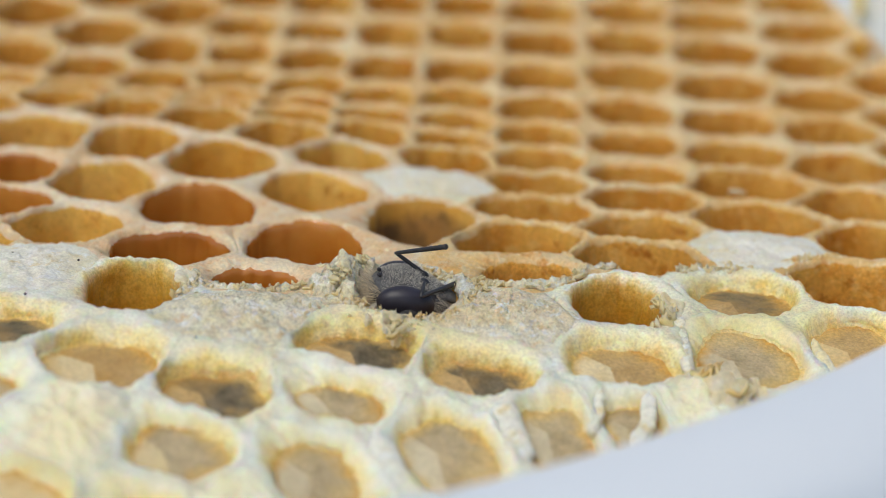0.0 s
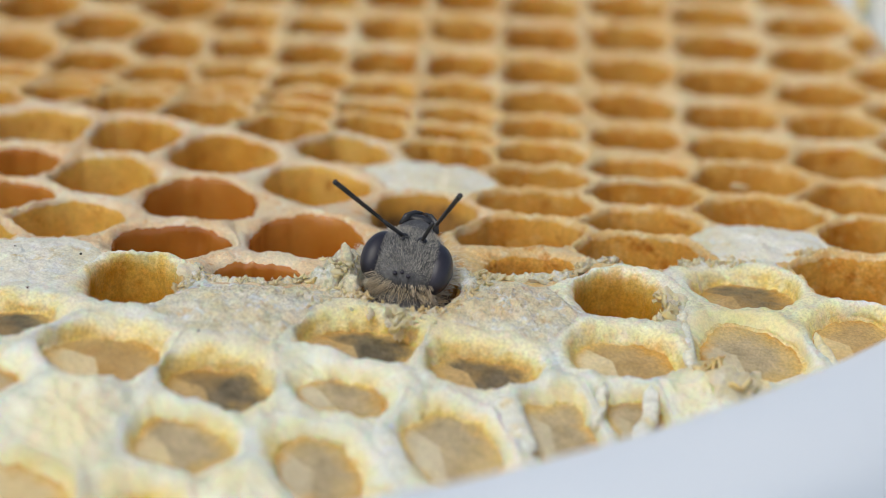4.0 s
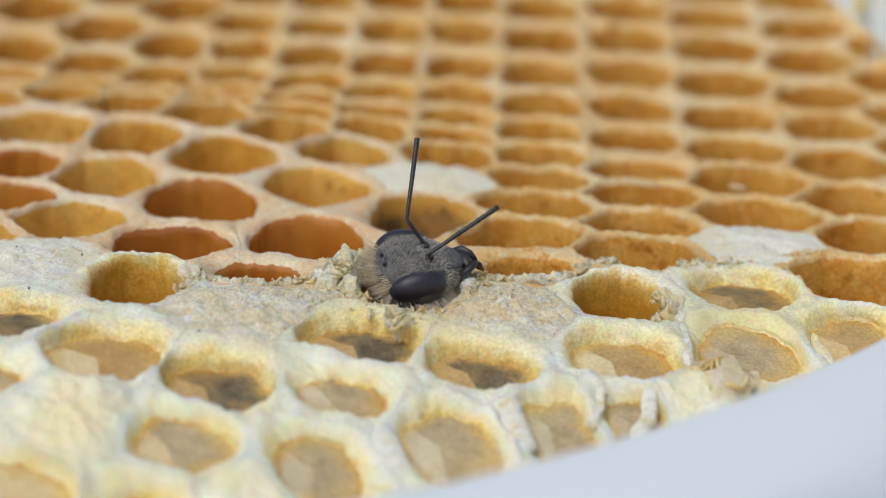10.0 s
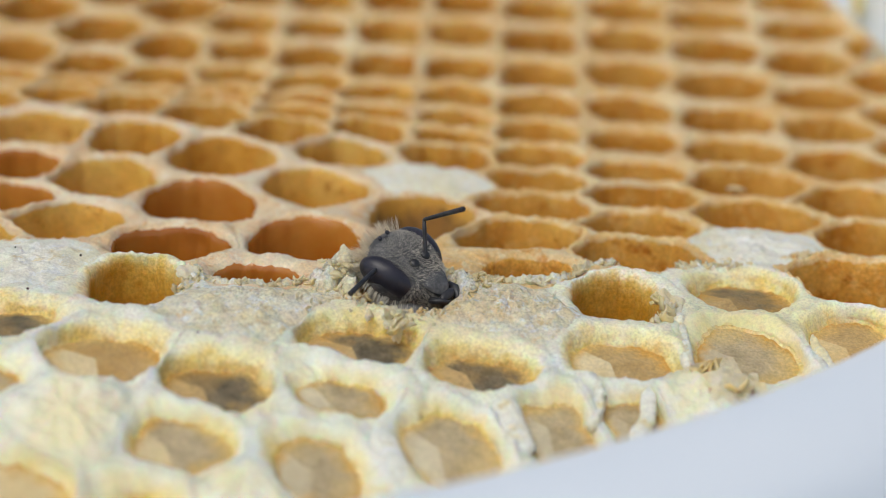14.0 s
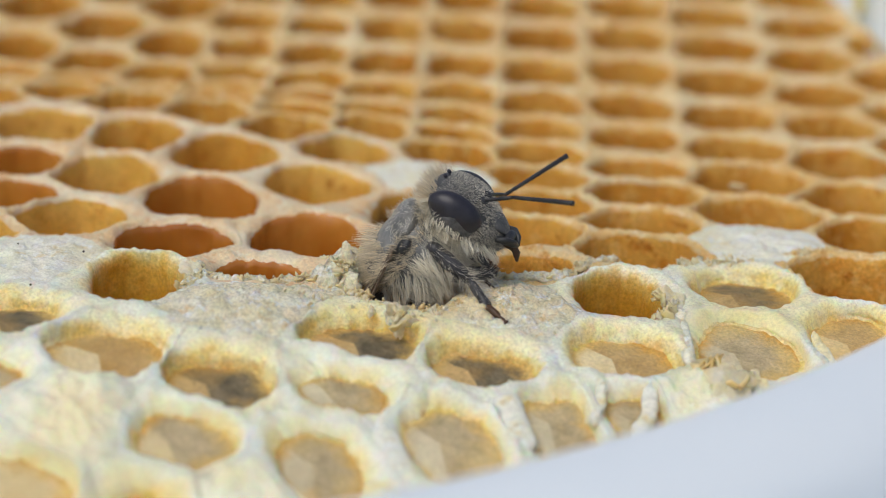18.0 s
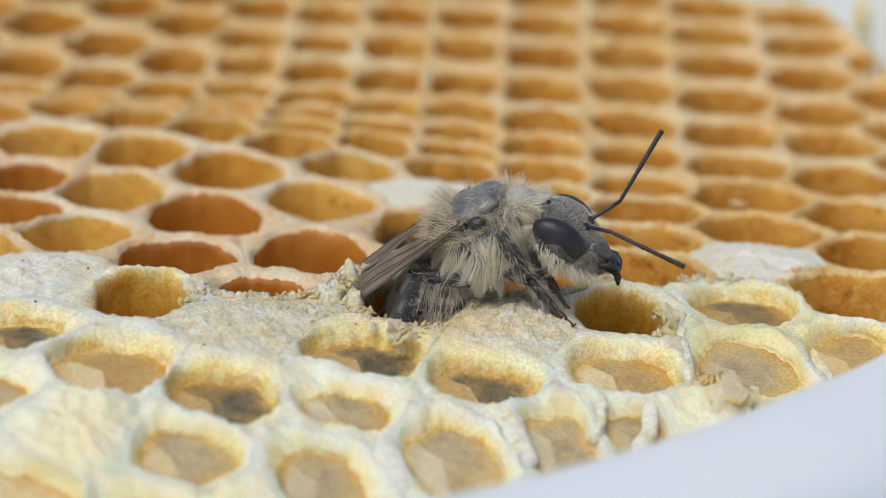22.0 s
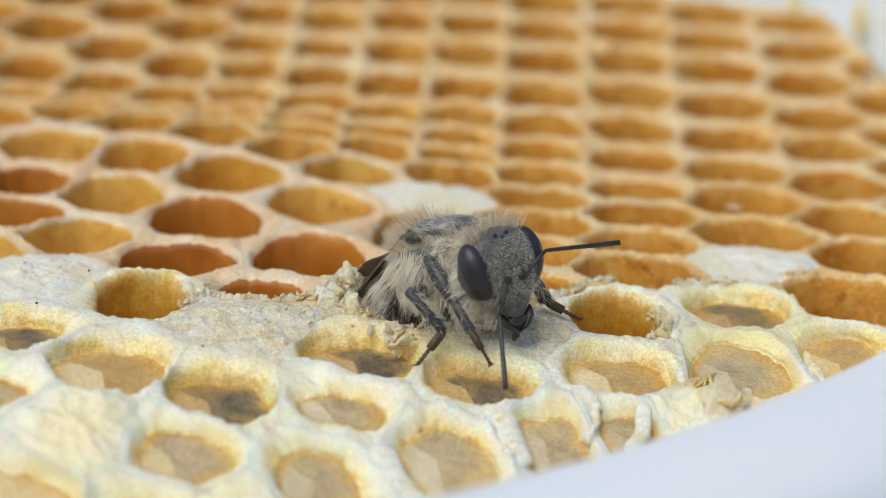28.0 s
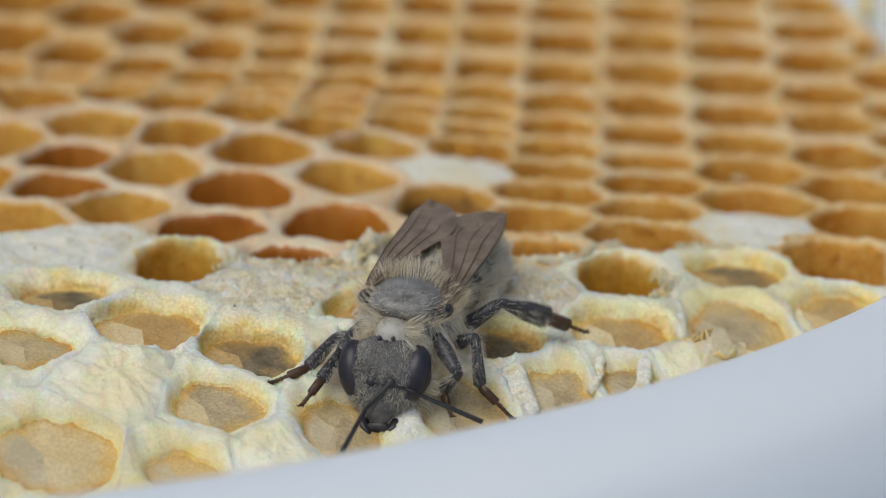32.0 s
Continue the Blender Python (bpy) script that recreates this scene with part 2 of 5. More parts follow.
ABDOMEN = surface("abdomen_chitin", (0.08, 0.07, 0.058), (0.17, 0.145, 0.115), scale=900, rough=0.4, bump=0.5, bump_scale=9000, bump_dist=0.00002, fine=0.3)
FUR = hair_material("pale_hair", (0.88, 0.83, 0.71), (0.97, 0.94, 0.86), 0.22)
FUR_TAN = hair_material("tan_hair", (0.76, 0.66, 0.49), (0.93, 0.85, 0.70), 0.3)
FUR_GREY = hair_material("grey_hair", (0.62, 0.58, 0.50), (0.84, 0.80, 0.72), 0.35)
MEMBRANE = surface("neck_membrane", (0.34, 0.33, 0.30), (0.54, 0.52, 0.47), scale=1500, rough=0.3, bump=0.4)
SILVER = surface("silvery_plate", (0.09, 0.086, 0.079), (0.30, 0.29, 0.272), scale=1300, coat=0.35, rough=0.28, bump=0.6, bump_scale=7000, bump_dist=0.00003, fine=0.25)
PLATE = surface("pale_sclerite", (0.10, 0.10, 0.10), (0.24, 0.24, 0.235), scale=1500, rough=0.28, bump=0.5)
LEG = surface("leg_chitin", (0.022, 0.022, 0.026), (0.07, 0.068, 0.074), scale=1800, rough=0.4, bump=0.5, bump_scale=9000, bump_dist=0.00002)
TARSUS = surface("tarsus_chitin", (0.05, 0.025, 0.014), (0.10, 0.05, 0.025), scale=1800, rough=0.45, bump=0.4)
WING = thinned(surface("wing_membrane", (0.24, 0.185, 0.14), (0.40, 0.32, 0.25), scale=1100, rough=0.3, bump=0.6, bump_scale=2500), 0.4)
VEIN = surface("wing_vein", (0.11, 0.075, 0.05), (0.18, 0.12, 0.08), scale=900, rough=0.4, bump=0)
SPECK = surface("dark_speck", (0.03, 0.02, 0.015), (0.06, 0.04, 0.03), scale=3000, rough=0.7)


# ---- building helpers ----
def part(name, bm, mat, parent, label="", smooth=True, kind=""):
    """Link a bmesh (built in millimetres) as one mesh object under a thing or part."""
    me = bpy.data.meshes.new(name)
    bmesh.ops.scale(bm, vec=(MM, MM, MM), verts=bm.verts)
    bm.to_mesh(me)
    bm.free()
    for m in (mat if isinstance(mat, (list, tuple)) else [mat]):
        me.materials.append(m)
    if smooth:
        me.polygons.foreach_set("use_smooth", [True] * len(me.polygons))
    ob = new(name, me)
    if parent is not None:
        ob.parent = parent
    return tagged(ob, label=label, kind=kind)


def skin(bm, rings, close=True, mats=None):
    """Faces between rings of vertices; mats names the slot of each band."""
    for k, (a, b) in enumerate(zip(rings, rings[1:])):
        n = len(a)
        for i in range(n if close else n - 1):
            j = (i + 1) % n
            f = bm.faces.new((a[i], a[j], b[j], b[i]))
            if mats:
                f.material_index = mats[k]


def ball(rx, ry, rz, seg=32, rings=20, shape=None):
    bm = bmesh.new()
    bmesh.ops.create_uvsphere(bm, u_segments=seg, v_segments=rings, radius=1)
    for v in bm.verts:
        x, y, z = v.co
        v.co = Vector((x * rx, y * ry, z * rz))
        if shape:
            v.co = shape(v.co)
    return bm


def moved(bm, m):
    bmesh.ops.transform(bm, matrix=m, verts=bm.verts)
    return bm


def tube(bm, points, radii, seg=10, flat=1.0):
    """A closed tube along points (millimetres)."""
    rings = []
    for i, (p, r) in enumerate(zip(points, radii)):
        a, b = points[max(i - 1, 0)], points[min(i + 1, len(points) - 1)]
        d = (Vector(b) - Vector(a)).normalized()
        side = d.cross(Vector((0, 0, 1)) if abs(d.z) < 0.9 else Vector((1, 0, 0))).normalized()
        up = side.cross(d)
        rings.append([bm.verts.new(Vector(p) + r * (math.cos(t) * side + flat * math.sin(t) * up))
                      for t in (2 * math.pi * k / seg for k in range(seg))])
    skin(bm, rings)
    bm.faces.new(rings[0][::-1])
    bm.faces.new(rings[-1])
    return bm


# ---- the comb's surface ----
def height(x, y):
    """Height of the comb's face over its plan, in millimetres."""
    q = max(0.0, -y + 0.35 * x - 1.0)
    back = 0.16 * (math.sqrt((y - 32) ** 2 + 36) + (y - 32)) / 2
    left = 1 / (1 + math.exp(min(40, x / 3.0 + 1)))
    crest = 1.3 * math.exp(-((y - 23) / 8) ** 2) - 0.6 * math.exp(-((y - 36) / 5) ** 2)
    return -0.02 * q * q + back - 0.1 - 0.3 * math.exp(-((y - 20) / 8) ** 2) + left * crest


def facing(x, y):
    e = 0.3
    return Vector((height(x - e, y) - height(x + e, y), height(x, y - e) - height(x, y + e), 2 * e)).normalized()


OUTLINE = [(-30, -22), (-12, -20.5), (5, -16), (12, -11), (19, -3), (23.5, 7), (26.2, 20), (26.8, 34), (22.5, 53), (4, 57), (-30, 58)]

# open cells of the older comb behind, column by column: x at the near end, lean, depths y
COLUMNS = [
    (24.4, 0.0, (6.5, 13.5, 20.6, 27.4, 33.0, 38.4, 44.0)),
    (20.0, 0.02, (9.9, 17.0, 24.4, 30.6, 35.6, 41.2, 46.6, 51.2)),
    (14.9, 0.02, (13.6, 20.2, 25.9, 31.5, 37.1, 42.7, 47.6, 52.3)),
    (9.8, 0.03, (10.9, 16.6, 21.6, 27.1, 32.5, 38.2, 43.6, 48.6, 53.5)),
    (5.4, 0.02, (13.7, 18.8, 23.1, 27.4, 32.1, 37.6, 43.2, 48.2, 53.2)),
    (1.4, 0.02, (22.2, 25.4, 29.0, 33.2, 38.4, 43.8, 49.0, 54.0)),
    (-2.4, 0.02, (25.0, 29.0, 33.4, 38.5, 43.6, 48.8, 53.9)),
    (-6.2, 0.01, (22.9, 26.6, 30.8, 35.3, 39.6, 43.6, 48.4, 53.4)),
    (-10.2, 0.02, (24.8, 28.4, 32.4, 36.6, 40.2, 43.9, 49.0, 54.0)),
    (-14.0, 0.03, (26.4, 30.4, 35.4, 40.3, 45.9, 51.2)),
    (-17.6, 0.01, (28.3, 32.9, 37.6, 42.2, 48.5, 53.8)),
    (-21.6, 0.01, (26.4, 30.4, 34.5, 39.0, 45.0, 51.0)),
    (-25.8, 0.01, (20.0, 25.0, 30.0, 35.0, 41.0, 47.0, 53.0)),
]
# the crest and the old cells beside the fresh comb: x, y and, where the opening is narrower than the cell, its half width and half depth
CREST = [(-17.3, 20.6), (-13.0, 20.0), (-8.9, 18.3), (-3.6, 20.9), (-21.8, 17.5), (-17.9, 15.6), (-13.8, 14.3, 2.45, 2.5), (-4.4, 15.0, 2.4, 2.3),
         (-9.2, 11.3, 2.45, 2.9), (-17.6, 10.9), (-14.5, 7.8, 2.5, 2.6), (-22.2, 11.5), (-18.6, 5.2), (0.45, 10.7, 2.3, 3.5), (4.6, 8.5)]
NEAR_OLD = [(-9.7, 4.6, 2.5, 2.2), (-4.3, 5.5, 2.3, 3.6), (-6.0, 1.0, 1.75, 1.1), (9.4, 6.3), (4.9, 2.9, 2.0, 1.9), (17.7, 3.6), (22.5, 3.0)]
# the pale fresh comb in front: x, y, state, opening's half width and half depth, depth of the cell
FRONT = [
    (-10.5, -1.0, "open", 1.75, 2.9, 7.0), (8.2, -0.1, "open", 1.75, 2.2, 8.0), (13.3, 1.9, "grey", 2.1, 2.0, 0.28),
    (-14.6, -5.9, "grey", 1.9, 2.0, 0.28), (-10.6, -8.8, "tan", 2.45, 2.0, 0.2), (-6.5, -9.9, "grey", 2.4, 1.45, 0.28),
    (-1.5, -5.8, "grey", 2.5, 1.7, 0.28), (2.9, -6.8, "grey", 2.3, 1.25, 0.28), (8.2, -4.9, "tan", 2.2, 1.6, 0.2),
    (13.0, -3.5, "membrane", 2.2, 2.5, 0.12), (17.4, -1.7, "tan", 1.9, 2.3, 0.2),
]
FRONT_LOW = [
    (-14.9, -11.4, "membrane", 1.8, 1.3, 0.12), (-7.5, -13.5, "membrane", 2.25, 1.15, 0.12), (-2.2, -9.6, "membrane", 1.9, 0.85, 0.12),
    (-2.7, -13.4, "membrane", 1.7, 1.75, 0.12), (1.9, -11.3, "membrane", 1.85, 1.8, 0.12), (5.7, -9.4, "membrane", 1.6, 1.6, 0.12),
    (8.5, -8.4, "membrane", 1.0, 1.35, 0.12), (-12.9, -17.1, "pale", 2.55, 1.9, 0.25), (-20.3, -13.5, "pale", 2.2, 2.0, 0.25),
    (-20.5, -7.5, "tan", 2.0, 2.0, 0.2), (15.2, -7.2, "membrane", 1.8, 1.6, 0.12), (21.5, -2.2, "tan", 1.8, 1.8, 0.2),
    (-8.0, -17.0, "pale", 2.0, 1.0, 0.25), (2.6, -16.2, "pale", 2.0, 1.4, 0.25),
]
CAPPED = [(-15.2, 1.0, "white"), (14.2, 8.0, "white"), (0.9, 17.4, "white"), (-6.0, -4.0, "cap"), (3.9, -2.4, "cap"), (-20.2, -1.5, "white"),
          (-11.4, -13.2, "new"), (10.9, -7.6, "new"), (-4.9, -16.2, "new"), (-18.5, -19.0, "new")]
BEE_CELL = (0.1, -0.65)

sites = []
for x0, lean, ys in COLUMNS:
    sites += [(x0 + lean * (y - ys[0]), y, "old", 0, 0, 6.0 if x0 < 0 else 7.5) for y in ys]
HONEYED = [(-4.3, 5.5), (-9.2, 11.3), (-9.7, 4.6), (-17.6, 10.9), (-6.0, 1.0), (-17.9, 15.6)]
DARK = [(0.45, 10.7)]
for x, y, *opening in CREST + NEAR_OLD:
    kind = "honey" if (x, y) in HONEYED else "dark" if (x, y) in DARK else "crest" if x < 3 else "old"
    sites.append((x, y, kind, *(opening or (0, 0)), 9.0 if x > 3 else 5.0))
sites += FRONT + FRONT_LOW + [(x, y, k, 0, 0, 0) for x, y, k in CAPPED]
sites.append((*BEE_CELL, "bee", 2.0, 2.4, 11.0))


def region(i):
    """The plan of cell i: the part of the outline nearest to its centre."""
    cx, cy = sites[i][:2]
    poly = [Vector(p) for p in OUTLINE]
    for j, s in enumerate(sites):
        dx, dy = s[0] - cx, s[1] - cy
        if j == i or dx * dx + dy * dy > 260:
            continue
        mid, n = Vector((cx + dx / 2, cy + dy / 2)), Vector((dx, dy)).normalized()
        out = []
        for k, p in enumerate(poly):
            q = poly[(k + 1) % len(poly)]
            a, b = (p - mid).dot(n), (q - mid).dot(n)
            if a <= 0:
                out.append(p)
            if (a < 0 < b) or (b < 0 < a):
                out.append(p + (q - p) * (a / (a - b)))
        poly = out
        if len(poly) < 3:
            return []
    clean = [p for k, p in enumerate(poly) if (p - poly[k - 1]).length > 0.02]
    return clean


def crumble(x, y, s=1.0):
    v = Vector((x * 0.9, y * 0.9, 3.1))
    return s * (0.16 * noise.noise(v) + 0.08 * noise.noise(v * 2.6) + 0.05 * noise.noise(v * 6) + 0.03 * noise.noise(v * 13))


def edge_points(poly, cx, cy):
    pts = []
    for k, p in enumerate(poly):
        q = poly[(k + 1) % len(poly)]
        n = max(1, min(18, round((q - p).length / 0.2)))
        first, second = (p, q) if (p.x, p.y) < (q.x, q.y) else (q, p)
        seg = [first + (second - first) * (m / n) for m in range(n + 1)]
        if first is not p:
            seg = seg[::-1]
        pts += seg[:-1]
    return pts


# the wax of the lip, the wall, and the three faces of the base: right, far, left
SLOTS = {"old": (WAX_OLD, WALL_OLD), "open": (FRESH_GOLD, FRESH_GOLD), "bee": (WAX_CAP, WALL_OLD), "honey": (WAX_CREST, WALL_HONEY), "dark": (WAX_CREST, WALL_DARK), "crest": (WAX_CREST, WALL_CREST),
         # left base face in another tone: facet shading put into the cocoon colours
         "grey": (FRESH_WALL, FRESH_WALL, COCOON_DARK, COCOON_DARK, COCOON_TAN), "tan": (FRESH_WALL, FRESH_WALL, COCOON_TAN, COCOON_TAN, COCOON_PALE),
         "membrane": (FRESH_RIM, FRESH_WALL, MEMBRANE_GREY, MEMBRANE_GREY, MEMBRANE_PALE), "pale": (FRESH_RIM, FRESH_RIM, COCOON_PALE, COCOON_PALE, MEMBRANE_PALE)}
FRESH = ("grey", "tan", "membrane", "pale")


def cell_mesh(i):
    cx, cy, state, rx, ry, depth = sites[i]
    poly = region(i)
    pts = edge_points(poly, cx, cy)
    bm = bmesh.new()
    wall_depth, inward = bm.verts.layers.float.new("wall_depth"), bm.verts.layers.float.new("inward")
    centre = Vector((cx, cy))
    normal = facing(cx, cy)
    axis = -(normal * (1.0 if state not in ("old", "bee", "honey", "dark", "crest") else 0.6) + Vector((0, 0, 0.5 if state != "bee" else 3))).normalized()
    half_x = (0.445 if cx > 3 or cy > 21 else 0.395) * (max(p.x for p in pts) - min(p.x for p in pts))
    half_y = (0.42 if cx > 3 and cy < 21 else 0.365 if cy > 21 else 0.345) * (max(p.y for p in pts) - min(p.y for p in pts))

    def at(p, dz):
        return Vector((p.x, p.y, height(p.x, p.y) + crumble(p.x, p.y, 1.0 + 0.6 * max(0.0, min(1.0, -0.2 * p.y - 0.6))) + dz))

    outer = [bm.verts.new(at(p, 0.10)) for p in pts]
    inner = []
    for p in pts:
        d = p - centre
        r = d.length
        u = d / r
        if rx:
            ro = 1 / math.sqrt((u.x / rx) ** 2 + (u.y / ry) ** 2)
            ro = min(ro, r - (0.12 if state in FRESH or state == "open" else 0.28)) if state != "membrane" else min(0.75 * ro + 0.16 * r, r - 0.3)
        else:
            ro = (abs(u.x / half_x) ** 2.3 + abs(u.y / half_y) ** 2.3) ** (-1 / 2.3)
            ro = min(ro, r - 0.34)
        inner.append((u, ro, r))
    # round the corners of the opening, then roughen it
    angle = [math.atan2(u.y, u.x) for u, ro, r in inner]
    smooth = []
    for a, (u, ro, r) in zip(angle, inner):
        near = [(max(0.0, math.cos(a - b) - 0.86), q[1]) for b, q in zip(angle, inner)]
        ro = sum(w * v for w, v in near) / sum(w for w, v in near)
        e = centre + u * ro
        ro += 0.13 * noise.noise(Vector((e.x * 1.1, e.y * 1.1, 9.0))) + 0.06 * noise.noise(Vector((e.x * 3.7, e.y * 3.7, 4.0)))
        if state in FRESH:
            ro += (0.4 if state in ("pale", "membrane") else 0.25) * noise.noise(Vector((e.x * 0.6, e.y * 0.6, 17.0))) + 0.12 * noise.noise(Vector((e.x * 2.1, e.y * 2.1, 6.0)))
        smooth.append((u, max(0.5, min(ro, r - 0.1)), r))
    inner = smooth
    tilt = {"old": 0.10, "dark": 0.12, "crest": 0.10, "honey": 0.14, "open": 0.17, "bee": 0.0, "grey": 0.05, "tan": 0.05, "membrane": 0.0, "pale": 0.0}[state] * (1.0 if cy < 21 else 2.2 if cy < 36 and cx < 7 else 0.6)
    rings = [outer]
    fresh = state in FRESH
    lips = ((0.15, 0.12), (0.3, 0.1), (0.45, 0.05), (0.6, -0.03), (0.75, -0.13), (0.88, -0.24), (1.0, -0.36)) if state in ("pale", "membrane") else ((0.15, 0.12), (0.35, 0.12), (0.55, 0.08), (0.72, -0.01), (0.86, -0.15), (0.95, -0.3), (1.0, -0.48)) if fresh else ((0.15, 0.14), (0.35, 0.16), (0.6, 0.11), (0.82, 0.0), (1.0, -0.2))
    for f, dz in lips:
        ring = []
        for u, ro, r in inner:
            p = centre + u * (r + (ro - r) * f)
            jag = 0.0
            if state == "bee":
                jag = f * (0.35 * noise.noise(Vector((p.x * 3.1, p.y * 3.1, 5.0))) + 0.2 * noise.noise(Vector((p.x * 9, p.y * 9, 2.0))))
                p += u * jag * 0.8
            elif not fresh:
                jag = 0.10 * noise.noise(Vector((p.x * 5, p.y * 5, 1.0)))
            v = bm.verts.new(at(p, dz + jag + tilt * f * (p.y - cy) + (0.2 * f * min(0.0, p.y - cy) if state == "bee" else 0.0)))
            v[wall_depth] = f - 1.0
            ring.append(v)
        rings.append(ring)
    for v in outer:
        v[wall_depth] = -1.0
    lip = [v.co.copy() for v in rings[-1]]
    mid = Vector((cx, cy, height(cx, cy) - 0.1))
    if fresh:
        steps = [(0.12 * depth, 0.99), (0.3 * depth, 0.98), (0.5 * depth, 0.965), (0.7 * depth, 0.95), (0.85 * depth, 0.935)]
    else:
        steps = [q for q in ((0.3, 0.985), (0.8, 0.975), (1.5, 0.96), (2.5, 0.95), (4.0, 0.93)) if q[0] < depth * 0.85] + [(depth * 0.95, 0.8), (depth, 0.55)]
    for v in rings[-1]:
        v[wall_depth] = 0.0
    for s, k in steps:
        ring = []
        for c in lip:
            wob = Vector((0.12, 0.10, 0.0)) * noise.noise(c * 0.8 + Vector((0, 0, s * 0.8)))
            v = bm.verts.new(mid + (c - mid) * k + axis * s + wob)
            v[wall_depth] = s
            ring.append(v)
        rings.append(ring)
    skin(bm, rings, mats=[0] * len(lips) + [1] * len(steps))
    last = rings[-1]
    if fresh:
        # a shallow three-sided pyramid of thin membrane closes the cell
        peak = mid + axis * (depth + 0.12) + Vector((-0.22 * rx + 0.3 * noise.noise(Vector((cx, cy, 2.0))), 0.1, 0))
        # faces sorted by side; their shading is set by material
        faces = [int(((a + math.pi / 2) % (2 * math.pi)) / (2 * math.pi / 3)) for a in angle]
        foot = np.array([v.co[:] for v in last])
        plane = np.linalg.lstsq(np.c_[foot[:, :2], np.ones(len(foot))], foot[:, 2], rcond=None)[0]
        flat = [Vector((x, y, plane[0] * x + plane[1] * y + plane[2])) for x, y, z in foot]
        for k in (0.92, 0.75, 0.5, 0.25):
            ring = []
            for c in flat:
                p = peak + (c - peak) * k
                p.z += 0.05 * noise.noise(p * 1.7) + 0.03 * noise.noise(p * 4)
                ring.append(bm.verts.new(p))
                ring[-1][wall_depth], ring[-1][inward] = depth, 1.25 * (1 - k) ** 0.6
            for j in range(len(ring)):
                q = (j + 1) % len(ring)
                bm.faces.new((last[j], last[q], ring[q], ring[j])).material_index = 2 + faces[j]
            last = ring
        tip = bm.verts.new(peak)
    else:
        tip = bm.verts.new(mid + axis * depth * 1.03)
    tip[wall_depth], tip[inward] = depth, 1.25
    for k in range(len(last)):
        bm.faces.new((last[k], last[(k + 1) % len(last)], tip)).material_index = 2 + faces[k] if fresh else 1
    return bm, SLOTS[state]


def cap_mesh(i):
    cx, cy, state = sites[i][:3]
    pts = edge_points(region(i), cx, cy)
    centre = Vector((cx, cy))
    bm = bmesh.new()
    wall_depth = bm.verts.layers.float.new("wall_depth")
    rings = []
    rough = {"white": 0.5, "cap": 1.6, "new": 0.6}[state]
    for m in range(18):
        f = 1 - m / 18.5
        ring = []
        for p in pts:
            q = centre + (p - centre) * f
            w = min(1.0, (1 - f) * 4)
            v = Vector((q.x, q.y, 0))
            side = 1.0 + 0.6 * max(0.0, min(1.0, -0.2 * q.y - 0.6))
            dz = crumble(q.x, q.y, side) - crumble(q.x, q.y) + 0.10 + 0.24 * math.sin(math.pi / 2 * (1 - f)) + w * rough * (0.11 * noise.noise(v * 1.9) + 0.08 * noise.noise(v * 4.5) + 0.06 * noise.noise(v * 9) + 0.04 * noise.noise(v * 18))
            dz += 0.55 * w * math.exp(-((q.x + 2.9) ** 2 + (q.y - 0.2) ** 2) / 2.2)
            ring.append(bm.verts.new((q.x, q.y, height(q.x, q.y) + crumble(q.x, q.y) + dz)))
        rings.append(ring)
    skin(bm, rings)
    tip = bm.verts.new((cx, cy, height(cx, cy) + crumble(cx, cy) + 0.34))
    for k in range(len(pts)):
        bm.faces.new((rings[-1][k], rings[-1][(k + 1) % len(pts)], tip))
    for v in bm.verts:
        v[wall_depth] = -2.0
    return bm, {"white": WAX_WHITE, "cap": WAX_CAP, "new": WAX_NEW}[state]


comb = tagged(new("honeycomb"), "piece of golden honeycomb with pale fresh wax in a white tub", "honeycomb")
for i, s in enumerate(sites):
    if s[2] in SLOTS:
        bm, mats = cell_mesh(i)
        part("cell", bm, mats, comb, {"old": "", "crest": "", "open": "", "grey": "pale cell with a grey cocoon base", "tan": "pale shallow cell with a tan base", "membrane": "broken cell open down to its grey membrane", "pale": "broad pale wax cell",
                                      "bee": "torn-open brood cell", "honey": "cell wet with reddish honey", "dark": "amber cell with a dark base"}[s[2]])
    else:
        bm, mat = cap_mesh(i)
        part("capped_cell", bm, mat, comb, "cell closed by a wax capping")

# the comb's side, from the edge of its face to the floor of the tub
FLOOR = -14.0
bm = bmesh.new()
edge = []
for k, p in enumerate(OUTLINE):
    a, b = Vector(p), Vector(OUTLINE[(k + 1) % len(OUTLINE)])
    n = max(2, int((b - a).length / 1.0))
    edge += [a + (b - a) * (m / n) for m in range(n)]
rings = []
for s in (0.0, 0.15, 0.4, 0.7, 1.0):
    rings.append([bm.verts.new((p.x * (1 - 0.02 * s), p.y * (1 - 0.02 * s), (height(p.x, p.y) + crumble(p.x, p.y) + 0.1) * (1 - s) + FLOOR * s
                                )) for p in edge])
skin(bm, rings)
wall_depth = bm.verts.layers.float.new("wall_depth")
for v in bm.verts:
    v[wall_depth] = -2.0
part("side", bm, WAX_NEW, comb, "broken wax side of the comb")

# ---- the white tub round the comb: a round bowl, its rim across the near corner of the view ----
TUB = (-42.5, 29.0)


def rim_height(y):
    return 1.5 + 0.11 * max(0.0, y + 8) ** 1.0


